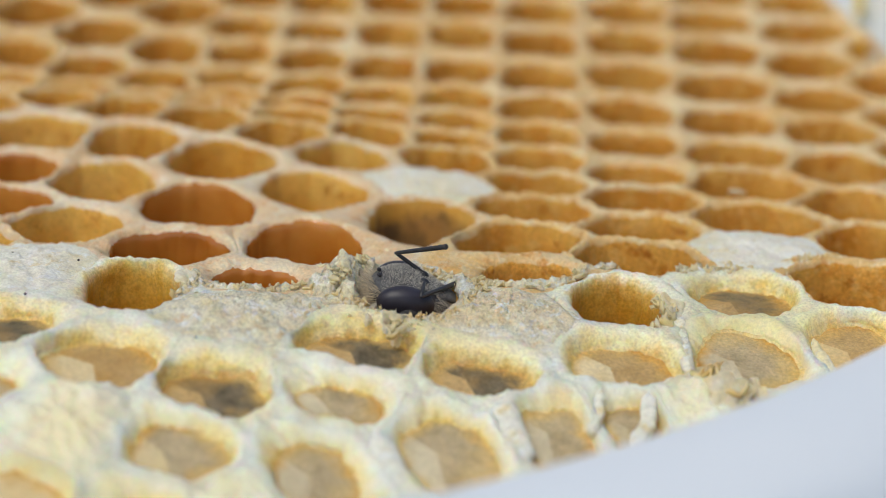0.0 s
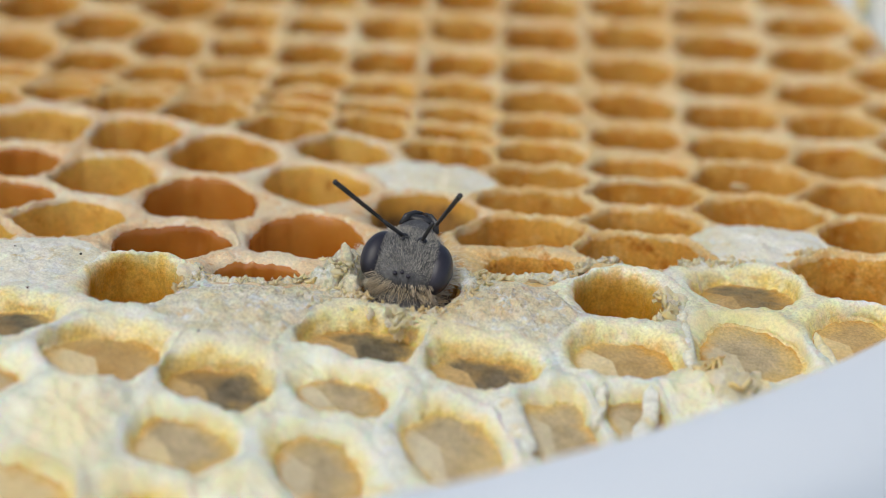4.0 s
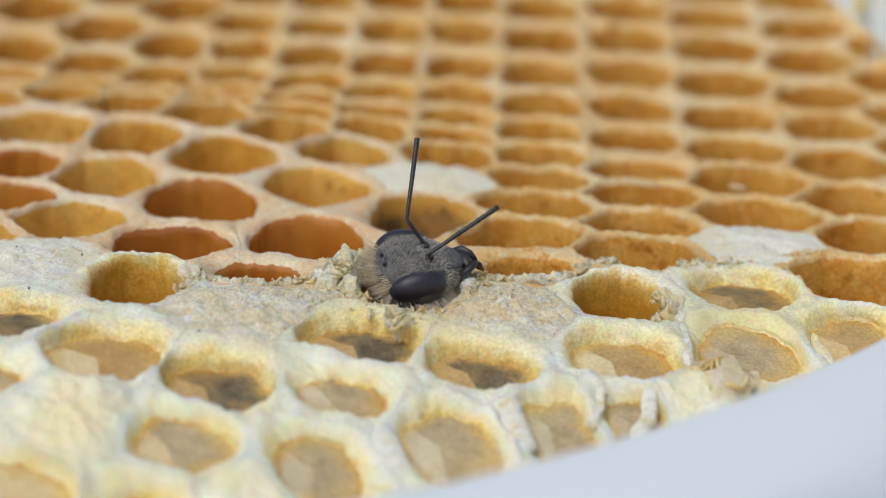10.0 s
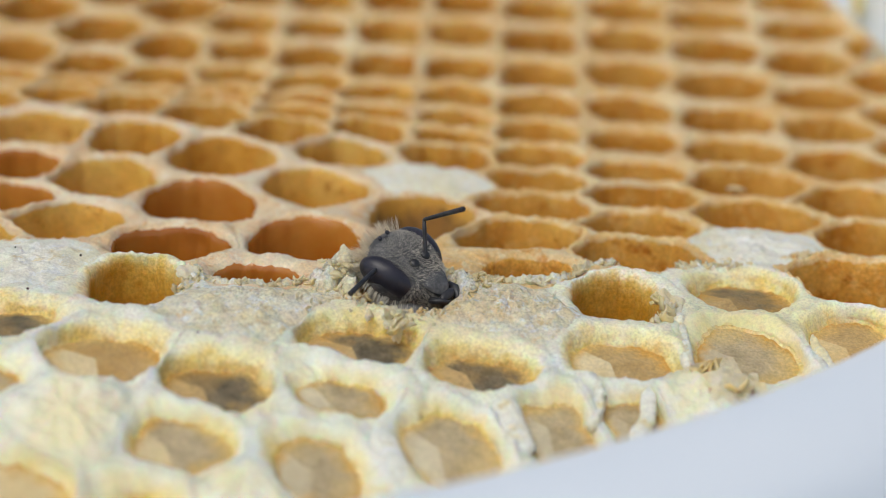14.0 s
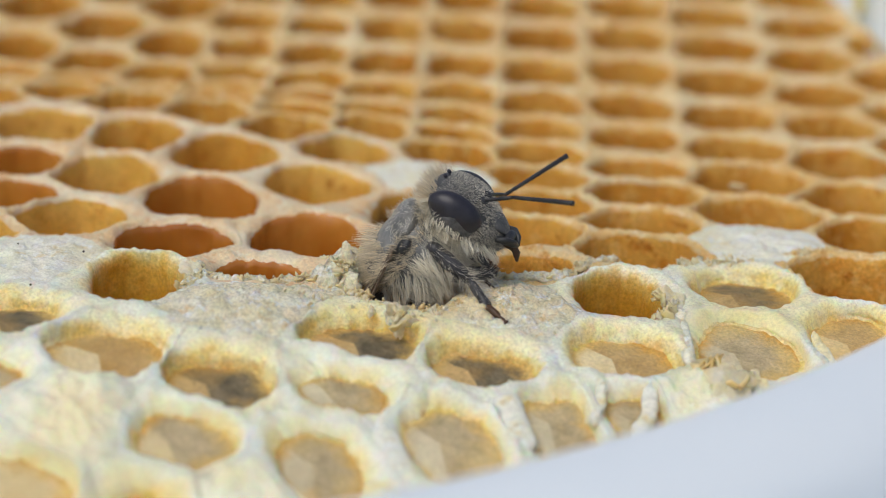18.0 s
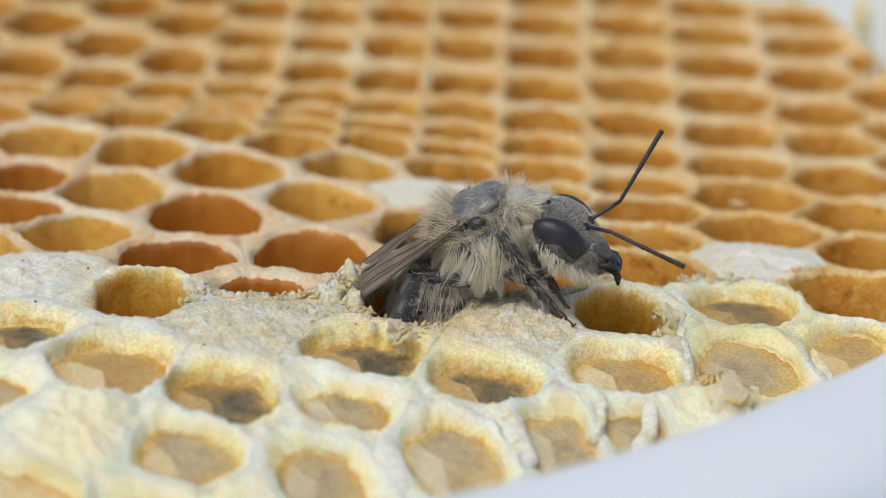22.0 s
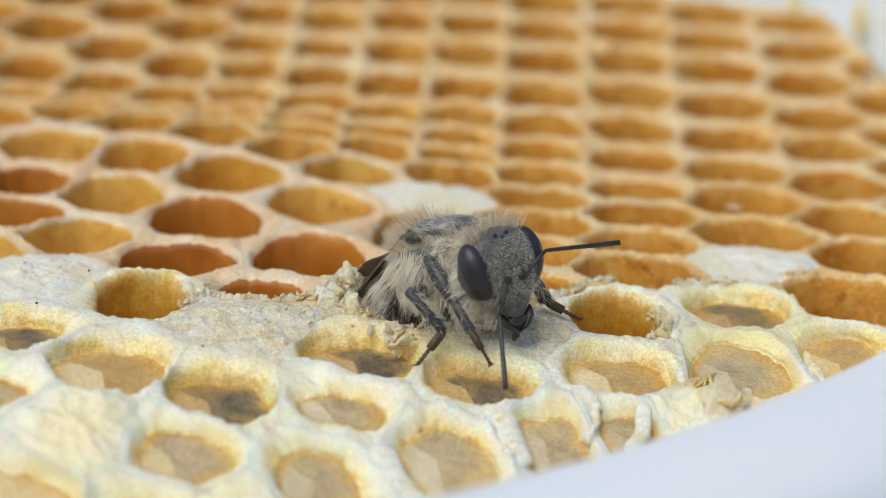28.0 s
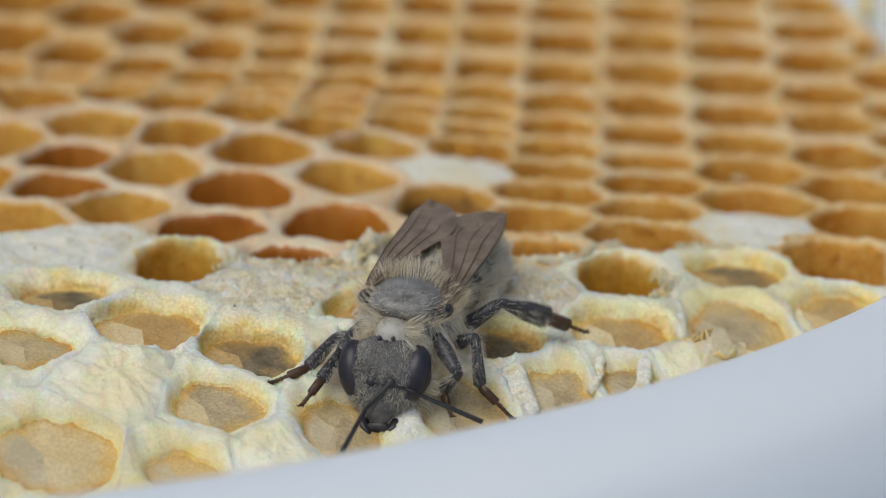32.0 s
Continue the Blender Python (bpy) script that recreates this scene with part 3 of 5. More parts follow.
def tub():
    prof = [(-5.0, None, FLOOR), (-2.2, None, FLOOR + 2.5), (-1.2, 0.45, 0), (-0.6, 0.85, 0), (-0.15, 1.0, -0.6), (0.0, 1.0, -0.1), (0.35, 1.0, 0.12), (1.2, 1.0, 0.2),
            (4.5, 1.0, -0.2), (6.0, 1.0, -1.2), (6.6, 1.0, -3.5), (6.4, 0.5, -3), (4.0, None, FLOOR - 6)]
    root = tagged(new("tub"), "round white plastic tub with a rolled rim around the comb", "tub")

    def shell(name, rows, floor=False):
        bm = bmesh.new()
        rings = []
        for grow, k, dz in rows:
            ring = []
            for m in range(160):
                a = 2 * math.pi * m / 160
                r = 71.0 + grow
                x, y = TUB[0] + r * math.cos(a), TUB[1] + r * math.sin(a)
                ring.append(bm.verts.new((x, y, dz if k is None else (FLOOR + (rim_height(y) - FLOOR) * k + dz))))
            rings.append(ring)
        skin(bm, rings)
        if floor:
            bm.faces.new(rings[0])
        return part(name, bm, PLASTIC, root)

    shell("inner_wall", prof[:5], True)
    shell("rim", prof[4:11])
    shell("outer_wall", prof[10:])
    return root


tub()
table = bmesh.new()
bmesh.ops.create_grid(table, x_segments=1, y_segments=1, size=240)
moved(table, pose(0, 0, FLOOR - 6.1))
tagged(part("table_top", table, PLASTIC, None), "plain white table top under the tub", "table", kind="structure")


# ---- the bee ----
def hair(bm, p, n, length, width, lean, rng, tip=None, pull=0.0):
    """One tapered hair from p along n, bent towards lean and drawn towards the tip of its tuft. Returns its own tip."""
    d = (n + lean + Vector((rng.uniform(-1, 1), rng.uniform(-1, 1), rng.uniform(-1, 1))) * 0.2).normalized()
    side = d.cross(Vector((rng.uniform(-1, 1), rng.uniform(-1, 1), rng.uniform(-1, 1)))).normalized() * width / 2
    curl = noise.noise_vector(p * 2.6) * 0.45 + noise.noise_vector(p * 7.0) * 0.2
    end = p + d * length + (lean * 0.35 + curl) * length
    draw = (tip - end) * pull if tip is not None else Vector()
    last = None
    for f, w in ((0.0, 1.0), (0.35, 0.9), (0.7, 0.65)):
        q = p + d * length * f + (lean * 0.35 + curl) * length * f * f + draw * f * f
        row = bm.verts.new(q - side * w), bm.verts.new(q + side * w)
        if last:
            bm.faces.new((*last, row[1], row[0]))
        last = row
    bm.faces.new((*last, bm.verts.new(end + draw)))
    return end + draw


def coat(seed, count, sample, length, width=0.035, tuft=0.0, pull=0.7):
    """A coat of hairs, gathered in tufts of that size; sample(rng) gives a point, its normal, the lean and a length factor, or None."""
    rng = random.Random(seed)
    bm = bmesh.new()
    tips = {}
    for _ in range(count):
        s = sample(rng)
        if s:
            p, n, lean, k = s
            key = tuple(int(math.floor(v / tuft + 0.35 * noise.noise(p * 3))) for v in p) if tuft else None
            end = hair(bm, p, n, length * k * rng.uniform(0.6, 1.2), width, lean, rng, tips.get(key), pull * rng.uniform(0.6, 1.0))
            if tuft and key not in tips:
                tips[key] = end
    return bm


def on_ball(rng):
    v = Vector((rng.gauss(0, 1), rng.gauss(0, 1), rng.gauss(0, 1)))
    return v.normalized()


def head_shape(c):
    """A head fuller than a ball, that narrows from the eyes down to the mouth."""
    u, v = abs(c.x) / 1.66, abs(c.y) / 0.88
    k = math.hypot(u, v) / max(1e-6, (u ** 2.5 + v ** 2.5) ** (1 / 2.5))
    t = max(0.0, min(1.0, (0.25 - c.z) / 1.95))
    c.x *= (1 + (k - 1) * 0.3) * (1 - 0.72 * t ** 1.35)
    c.y *= k * (1 - 0.15 * t)
    c.z *= 1.12 if c.z < 0 else 1.0
    return c


HEAD_SCALE = 1.11


def build_head(root):
    head = part("head", ball(1.66, 0.88, 1.6, 40, 28, head_shape), FACE, root, "dark grey downy head")
    for s in (-1, 1):
        eye = ball(0.57, 0.68, 1.08, 30, 24, lambda c: Vector((c.x, c.y - 0.06 * c.z * c.z, c.z)))
        part("compound_eye", moved(eye, pose(s * 1.01, 0.14, 0.26, 0, s * 11, s * -24)), EYE, head, "large glossy black eye")
        jaw = bmesh.new()
        tube(jaw, [(s * 0.55, 0.3, -1.35), (s * 0.48, 0.46, -1.65), (s * 0.28, 0.5, -1.92), (s * 0.05, 0.44, -2.1)], [0.2, 0.22, 0.17, 0.07], 10, 0.6)
        part("mandible", jaw, CHITIN, head)
        socket = ball(0.19, 0.12, 0.19, 14, 8)
        part("antenna_socket", moved(socket, pose(s * 0.33, 0.86, -0.12)), CHITIN, head)
    part("clypeus", ball(0.62, 0.17, 0.66, 24, 16, lambda c: Vector((c.x * (1 + 0.35 * c.z), c.y + 0.60 + 0.12 * c.z, c.z - 0.95))), FACE, head)
    part("labrum", ball(0.42, 0.14, 0.2, 16, 10, lambda c: c + Vector((0, 0.52, -1.66))), CHITIN, head)
    tongue = bmesh.new()
    tube(tongue, [(0, 0.2, -1.5), (0, 0.3, -1.9), (0, 0.2, -2.25), (0, 0.0, -2.45)], [0.22, 0.2, 0.14, 0.05], 10)
    part("proboscis", tongue, TARSUS, head, "reddish-brown folded tongue")
    for x, z in ((0, 1.36), (-0.24, 1.5), (0.24, 1.5)):
        part("ocellus", ball(0.085, 0.07, 0.085, 10, 8, lambda c: c + Vector((x, 0.5, z - 0.08))), EYE, head)

    def crown(rng):
        v = on_ball(rng)
        if v.z < 0.62 or abs(v.x) > 0.62 or v.y > 0.25:
            return None
        p = head_shape(Vector((v.x * 1.66, v.y * 0.9, v.z * 1.53)))
        return p, v, Vector((0, 0.1, 0.25)), 1.0

    def face(rng):
        v = on_ball(rng)
        if v.y < -0.3 or (abs(v.x) > 0.6 and v.z > -0.35) or (v.y < 0.1 and v.z > -0.3) or v.z > 0.85:
            return None
        p = head_shape(Vector((v.x * 1.66, v.y * 0.91, v.z * 1.54)))
        return p, v, Vector((0, 0, -0.5)), 0.42

    def rear(rng):
        v = on_ball(rng)
        if v.y > -0.12 or abs(v.x) < 0.35 or (v.z > 0.3 and rng.random() < 0.6):
            return None
        p = head_shape(Vector((v.x * 1.6, v.y * 0.9, v.z * 1.5)))
        return p, v, Vector((v.x * 0.7, 0.2, -0.45)), 1.0 if v.z < 0 else 0.7

    part("crown_hair", coat(11, 9000, crown, 0.6, 0.016, 0.3, 0.5), FUR_TAN, head, "fluffy tan hair on the crown", kind="stuff")
    part("face_hair", coat(12, 26000, face, 0.22, 0.0105), FUR_GREY, head, "short grey down on the face", kind="stuff")
    part("cheek_hair", coat(13, 7000, rear, 0.6, 0.018, 0.3, 0.5), FUR, head, "pale hair behind the cheeks", kind="stuff")
    def orbit(rng):
        s, a = rng.choice((-1, 1)), rng.uniform(1.9, 4.4)
        m = pose(s * 1.01, 0.14, 0.26, 0, s * 11, s * -24)
        d = Vector((0, math.cos(a), math.sin(a)))
        return m @ Vector((s * rng.uniform(-0.05, 0.15), 0.66 * d.y, 1.1 * d.z)), m.to_3x3() @ (d + Vector((s * 0.5, 0, 0))), Vector((s * 0.1, -0.2, 0.0)), 1.0

    part("orbit_hair", coat(14, 2600, orbit, 0.34, 0.014), FUR, head, "pale fringe of hair round the eyes", kind="stuff")
    for ob in (head, *head.children):
        for v in ob.data.vertices:
            v.co *= HEAD_SCALE
    return head


SCAPE, FLAGELLUM = 1.35, 3.2


def build_antenna(head):
    scape = bmesh.new()
    tube(scape, [(0, 0, 0), (0, 0, 0.08), (0, 0, 0.25), (0, 0, SCAPE * 0.7), (0, 0, SCAPE)], [0.07, 0.08, 0.075, 0.085, 0.07], 10)
    flag = bmesh.new()
    pts, rad = [(0, 0, -0.05)], [0.05]
    for k in range(11):
        z0, z1 = FLAGELLUM * k / 11, FLAGELLUM * (k + 1) / 11
        pts += [(0, 0, z0 + 0.02), (0, 0, z1 - 0.02)]
        rad += [0.066 + 0.003 * k, 0.082 + 0.003 * k]
    pts.append((0, 0, FLAGELLUM))
    rad.append(0.05)
    tube(flag, pts, rad, 10)
    return part("antenna_scape", scape, CHITIN, head, "thin black antenna base"), part("antenna_flagellum", flag, CHITIN, head, "thin black ringed antenna tip")


def build_thorax(root):
    def shape(c):
        c.z *= 1.0 if c.z > 0 else 1.05
        c.y *= 1.0 if c.y > 0 else 1.1
        return c
    thorax = part("thorax", ball(1.88, 1.8, 1.6, 36, 24, shape), PLATE, root, "round grey thorax under thick pale fur")
    for s in (-1, 1):
        part("tegula", ball(0.34, 0.46, 0.24, 16, 10, lambda c: c + Vector((s * 1.62, 0.5, 0.85))), CHITIN, thorax)
    part("scutum", ball(1.34, 0.98, 0.5, 28, 16, lambda c: c + Vector((0, 0.78, 1.02))), SILVER, thorax, "silvery shining back plate")
    part("scutellum", ball(1.08, 0.45, 0.4, 20, 12, lambda c: c + Vector((0, -1.2, 1.08))), CHITIN, thorax)

    def back(rng):
        v = on_ball(rng)
        if v.z < 0.22:
            return None
        k = 1.0 if v.y < -0.1 else 0.75
        if v.z > 0.45 and -0.1 < v.y < 0.8 and abs(v.x) < 0.7:
            k = 0.42
            if rng.random() < 0.996:
                return None
        return Vector((v.x * 1.86, v.y * 1.8, v.z * 1.58)), v, Vector((0, -0.25, 0.25)), k

    part("neck", ball(0.8, 0.95, 0.8, 24, 16, lambda c: c + Vector((0, 1.8, 0.05))), MEMBRANE, thorax, "pale soft neck")

    def collar(rng):
        v = on_ball(rng)
        if v.z > 0.25 and abs(v.x) < 0.6:
            return None
        return Vector((v.x * 0.85, 1.75 + v.y * 0.8, 0.05 + v.z * 0.85)), v, Vector((0, 0.2, -0.2)), 1.0

    part("collar_hair", coat(24, 3200, collar, 0.85, 0.022, 0.3), FUR, thorax, "pale hair round the neck", kind="stuff")

    def plate(rng):
        v = on_ball(rng)
        if v.z < 0:
            return None
        return Vector((v.x * 1.34, 0.78 + v.y * 0.98, 1.02 + 0.5 * v.z)), v * 0.18, Vector((v.x * 0.5, v.y * 0.5 - 0.35, 0.0)), 1.0

    part("plate_hair", coat(23, 650, plate, 0.32, 0.013, 0.3, 0.8), FUR, thorax, "fine silvery hair on the back plate", kind="stuff")

    def flank(rng):
        v = on_ball(rng)
        if v.z > 0.42 or abs(v.x) < 0.25 or (v.y < -0.5 and v.z < -0.25):
            return None
        return Vector((v.x * 1.86, v.y * 1.85, v.z * 1.62)), v * 0.26, Vector((0.0, -0.25 + 0.7 * noise.noise(v * 3 + Vector((3, 0, 0))), -0.6 + 0.3 * noise.noise(v * 3))), 1.0

    part("back_fur", coat(21, 9000, back, 0.8, 0.018, 0.38, 0.6), FUR_TAN, thorax, "fluffy tan fur on the back", kind="stuff")
    part("flank_fur", coat(22, 9000, flank, 1.0, 0.024, 0.42, 0.95), FUR, thorax, "long pale cream fur on the flanks", kind="stuff")
    return thorax


def build_abdomen(root):
    n, length = 6, 6.6
    def radius(s):
        return 1.9 * (max(0.0, math.sin(math.pi * min(1, (s * 0.86 + 0.1)))) ** 0.62)
    abdomen = None
    for k in range(n):
        bm = bmesh.new()
        rings = []
        for m in range(6):
            s = (k + m / 5 * 1.08) / n
            s = min(s, 0.995)
            r = radius(s) * (1.0 + 0.02 * math.sin(math.pi * m / 5)) + (0.03 if m == 5 else 0)
            if k == n - 1 and m == 5:
                r = 0.12
            rings.append([bm.verts.new((r * math.sin(a), -length * s, 0.92 * r * math.cos(a) - 0.5 * s * s)) for a in (2 * math.pi * q / 30 for q in range(30))])
        skin(bm, rings)
        bm.faces.new(rings[0][::-1])
        bm.faces.new(rings[-1])
        if abdomen is None:
            abdomen = part("abdomen", bm, ABDOMEN, root, "dark banded abdomen")
        else:
            part("abdomen_segment", bm, ABDOMEN, abdomen)

    def down(rng):
        k = rng.randrange(n)
        s = (k + rng.uniform(0.45, 1.0)) / n * 0.97
        a = rng.uniform(0, 2 * math.pi)
        r = radius(s)
        nrm = Vector((math.sin(a), -0.2, math.cos(a)))
        return Vector((r * math.sin(a), -length * s, 0.92 * r * math.cos(a) - 0.5 * s * s)), nrm * 0.55, Vector((0, -0.9, 0)), 1.0
    part("abdomen_hair", coat(31, 20000, down, 0.75, 0.024, 0.4, 0.6), FUR, abdomen, "bands of pale hair", kind="stuff")
    return abdomen


def build_wing(root, side, length, width, name):
    """A thin membrane with raised veins; root at the origin, lying back along -Y, outer edge to the side."""
    def lead(s):
        return side * (0.12 + 0.16 * math.sin(math.pi * s) - 0.9 * max(0.0, s - 0.8) ** 1.5 * 4)
    def trail(s):
        return -side * width * (0.16 + 0.84 * min(1.0, s / 0.62) ** 1.2) * math.sqrt(max(0.0, 1 - max(0.0, (s - 0.62) / 0.385) ** 2))
    bm = bmesh.new()
    nx, ny = 8, 22
    for dz in (0.0, -0.03):
        grid = []
        for i in range(ny + 1):
            s = i / ny
            row = []
            for j in range(nx + 1):
                f = j / nx
                x = lead(s) * (1 - f) + trail(s) * f
                z = 0.10 * math.sin(f * 9) * (0.4 + s) * 0.5 + 0.05 * noise.noise(Vector((x * 1.2, s * 6, side))) - 0.35 * f * s * 0.4 + dz
                row.append(bm.verts.new((x, -length * s, z)))
            grid.append(row)
        for a, b in zip(grid, grid[1:]):
            for j in range(nx):
                bm.faces.new((a[j], a[j + 1], b[j + 1], b[j]) if dz == 0 else (a[j], b[j], b[j + 1], a[j + 1]))
    wing = part(name, bm, WING, root, "crumpled brown smoky wing")
    for f in (0.02, 0.22, 0.45, 0.7):
        vb = bmesh.new()
        pts = []
        for i in range(1, 20):
            s = i / 20 * (0.98 - 0.3 * f)
            x = lead(s) * (1 - f) + trail(s) * f
            pts.append((x, -length * s, 0.03 + 0.10 * math.sin(f * 9) * (0.4 + s) * 0.5 + 0.05 * noise.noise(Vector((x * 1.2, s * 6, side))) - 0.35 * f * s * 0.4))
        tube(vb, pts, [0.024 * (1 - 0.6 * k / len(pts)) for k in range(len(pts))], 6)
        part("vein", vb, VEIN, wing)
    return wing


LEG_SIZES = {"front": (1.9, 1.5, 1.6), "middle": (2.0, 1.9, 1.9), "hind": (2.2, 2.4, 2.2)}


def build_leg(root, kind):
    """femur along +Z from the hip; tibia and tarsus are its parts, each along +Z from its own joint."""
    a, b, c = LEG_SIZES[kind]
    wide = 1.7 if kind == "hind" else 1.0
    bm = bmesh.new()
    tube(bm, [(0, 0, -0.2), (0, 0, 0.1), (0, 0, a * 0.4), (0, 0, a * 0.85), (0, 0, a + 0.05)], [0.2, 0.26, 0.33, 0.27, 0.18], 12)
    femur = part("leg", bm, LEG, root, "black bristly leg")
    bm = bmesh.new()
    tube(bm, [(0, 0, -0.05), (0, 0, 0.15), (0, 0, b * 0.6), (0, 0, b * 0.95), (0, 0, b + 0.03)], [0.17, 0.21, 0.26 * wide, 0.29 * wide, 0.18], 12, 0.75)
    tibia = part("tibia", bm, LEG, femur)
    bm = bmesh.new()
    pts, rad = [(0, 0, 0)], [0.13]
    pts += [(0, 0, c * 0.1), (0, 0, c * 0.48)]
    rad += [0.19 * wide, 0.18 * wide]
    for k in range(4):
        z0 = c * (0.5 + 0.11 * k)
        pts += [(0, 0, z0), (0, 0, z0 + c * 0.09)]
        rad += [0.06, 0.10]
    pts += [(0, 0.02, c * 0.95), (0, 0.10, c)]
    rad += [0.07, 0.03]
    tube(bm, pts, rad, 10, 0.8)
    for s in (-1, 1):
        tube(bm, [(0, 0.02, c * 0.93), (s * 0.08, 0.06, c * 0.98), (s * 0.12, 0.14, c * 1.0)], [0.04, 0.035, 0.01], 6)
    tarsus = part("tarsus", bm, TARSUS, femur, "reddish-brown jointed foot")

    def bristles(rng):
        t, z = rng.uniform(0, 6.28), rng.uniform(0.1, a)
        n = Vector((math.cos(t), math.sin(t), 0))
        return n * 0.2 + Vector((0, 0, z)), n, Vector((0, 0, 0.6)), 1.0
    part("bristles", coat(41, 420, bristles, 0.4, 0.016), FUR_GREY, femur, kind="stuff")

    def fringe(rng):
        t, z = rng.uniform(0, 6.28), rng.uniform(0.1, b)
        n = Vector((math.cos(t), math.sin(t) * 0.75, 0))
        return n * 0.2 * wide + Vector((0, 0, z)), n, Vector((0, 0, 0.6)), 1.0
    part("bristles", coat(42, 360, fringe, 0.34, 0.015), FUR_GREY, tibia, kind="stuff")
    return femur, tibia, tarsus


bee = tagged(new("honey_bee"), "young grey furry honey bee climbing out of its cell", "bee")
head = build_head(bee)
antennae = [build_antenna(head), build_antenna(head)]
thorax = build_thorax(bee)
abdomen = build_abdomen(bee)
wings = []
for s in (-1, 1):
    wings.append((s, build_wing(bee, s, 7.1, 2.1, "forewing")))
HIPS = {}
legs = {}
for s in (-1, 1):
    for kind, x, y, z in (("front", 1.5, 1.0, -0.1), ("middle", 1.15, 0.1, -1.2), ("hind", 1.5, -1.15, -1.1)):
        HIPS[(s, kind)] = Vector((s * x, y, z))
        legs[(s, kind)] = build_leg(bee, kind)


# ---- torn capping, flakes and crumbs of wax on the comb ----
def ridge(name, points, width, tall, seed, mat, label, rough=1.0):
    """A crumbly, broken ridge of wax along points on the comb's face."""
    path = []
    for p, q in zip(points, points[1:]):
        n = max(2, int(math.dist(p, q) / 0.07))
        path += [Vector(p) + (Vector(q) - Vector(p)) * (m / n) for m in range(n)]
    bm = bmesh.new()
    rings, seg = [], 16
    for i, p in enumerate(path):
        a, b = path[max(i - 1, 0)], path[min(i + 1, len(path) - 1)]
        d = (b - a).normalized()
        side = Vector((-d.y, d.x))
        end = min(1.0, 0.25 + min(i, len(path) - 1 - i) / 6)
        top = tall * end * (0.7 + 0.55 * noise.noise(Vector((p.x * 0.9, p.y * 0.9, seed))) + 0.35 * noise.noise(Vector((p.x * 2.6, p.y * 2.6, seed))))
        top = max(0.08, top)
        ring = []
        for k in range(seg):
            t = 2 * math.pi * k / seg
            lift = max(0.0, math.sin(t)) ** 0.8
            wide = width * (0.6 + 0.5 * (1 - lift)) * end
            q = Vector((p.x + side.x * wide * math.cos(t), p.y + side.y * wide * math.cos(t), 0))
            z = height(p.x, p.y) + crumble(p.x, p.y) + (top * lift if math.sin(t) > 0 else -0.15)
            v = Vector((q.x, q.y, z))
            w = v + Vector((seed * 3.0, 0, 0))
            v += (noise.noise_vector(w * 2.2) * 0.14 + noise.noise_vector(w * 5.0) * 0.11 + noise.noise_vector(w * 11) * 0.08) * rough
            ring.append(bm.verts.new(v))
        rings.append(ring)
    skin(bm, rings)
    bm.faces.new(rings[0][::-1])
    bm.faces.new(rings[-1])
    return part(name, bm, mat, comb, label)


def flake(x, y, lift, w, h, seed, mat, turn):
    """A thin ragged curled chip of wax about w by h millimetres."""
    bm = bmesh.new()
    for side in (0.05, -0.05):
        rings = []
        for i in range(1, 9):
            ring = []
            for k in range(44):
                t = 2 * math.pi * k / 44
                c = Vector((math.cos(t), math.sin(t), seed))
                r = i / 8 * (0.85 + 0.45 * noise.noise(c * 1.3) + 0.2 * noise.noise(c * 3.2) + 0.08 * noise.noise(c * 7))
                px, py = r * math.cos(t) * w / 2, r * math.sin(t) * h / 2
                pz = 0.25 * py * py + 0.14 * noise.noise(Vector((px * 2, py * 2, seed))) + 0.06 * noise.noise(Vector((px * 6, py * 6, seed)))
                ring.append(bm.verts.new((px, py, pz + side * (1 if i < 8 else 0.4))))
            rings.append(ring)
        skin(bm, rings)
        bm.faces.new(rings[0][::-1])
    moved(bm, pose(x, y, height(x, y) + lift, *turn))
    return part("wax_flake", bm, mat, comb, "ragged white flake of wax")


def shreds(name, points, spread, size, count, seed, mat, label, lift=0.0):
    """Thin ragged chips of wax, stuck together at all angles along points."""
    rng = random.Random(seed)
    bm = bmesh.new()
    for _ in range(count):
        k = rng.randrange(len(points) - 1)
        p = Vector(points[k]).lerp(Vector(points[k + 1]), rng.random()) + Vector((rng.gauss(0, spread), rng.gauss(0, spread)))
        w = size * rng.uniform(0.3, 1.0) ** 1.6
        turn = Euler((rng.gauss(0.5, 0.55), rng.gauss(0, 0.45), rng.uniform(-3.1, 3.1))).to_matrix()
        at = Vector((p.x, p.y, height(p.x, p.y) + crumble(p.x, p.y) + 0.1 + lift * rng.random() + w * rng.uniform(-0.15, 0.4)))
        n = rng.randint(9, 14)
        long = rng.uniform(0.8, 1.4)
        top, low = [], []
        for j in range(n):
            t = 2 * math.pi * (j + rng.uniform(-0.3, 0.3)) / n
            r = 0.5 * w * rng.uniform(0.55, 1.2)
            q = Vector((r * math.cos(t) / long, r * math.sin(t) * long, 0))
            q.z = 0.6 * q.y * q.y / max(w, 0.1) + rng.uniform(-0.08, 0.08) * w
            top.append(bm.verts.new(at + turn @ q))
            low.append(bm.verts.new(at + turn @ (q * 0.92 - Vector((0, 0, 0.06 * w + 0.03)))))
        centre, under = bm.verts.new(at), bm.verts.new(at - turn @ Vector((0, 0, 0.07 * w + 0.03)))
        for j in range(n):
            q = (j + 1) % n
            bm.faces.new((top[j], top[q], centre))
            bm.faces.new((low[q], low[j], under))
            bm.faces.new((top[q], top[j], low[j], low[q]))
    return part(name, bm, mat, comb, label, kind="stuff")


bx, by = BEE_CELL


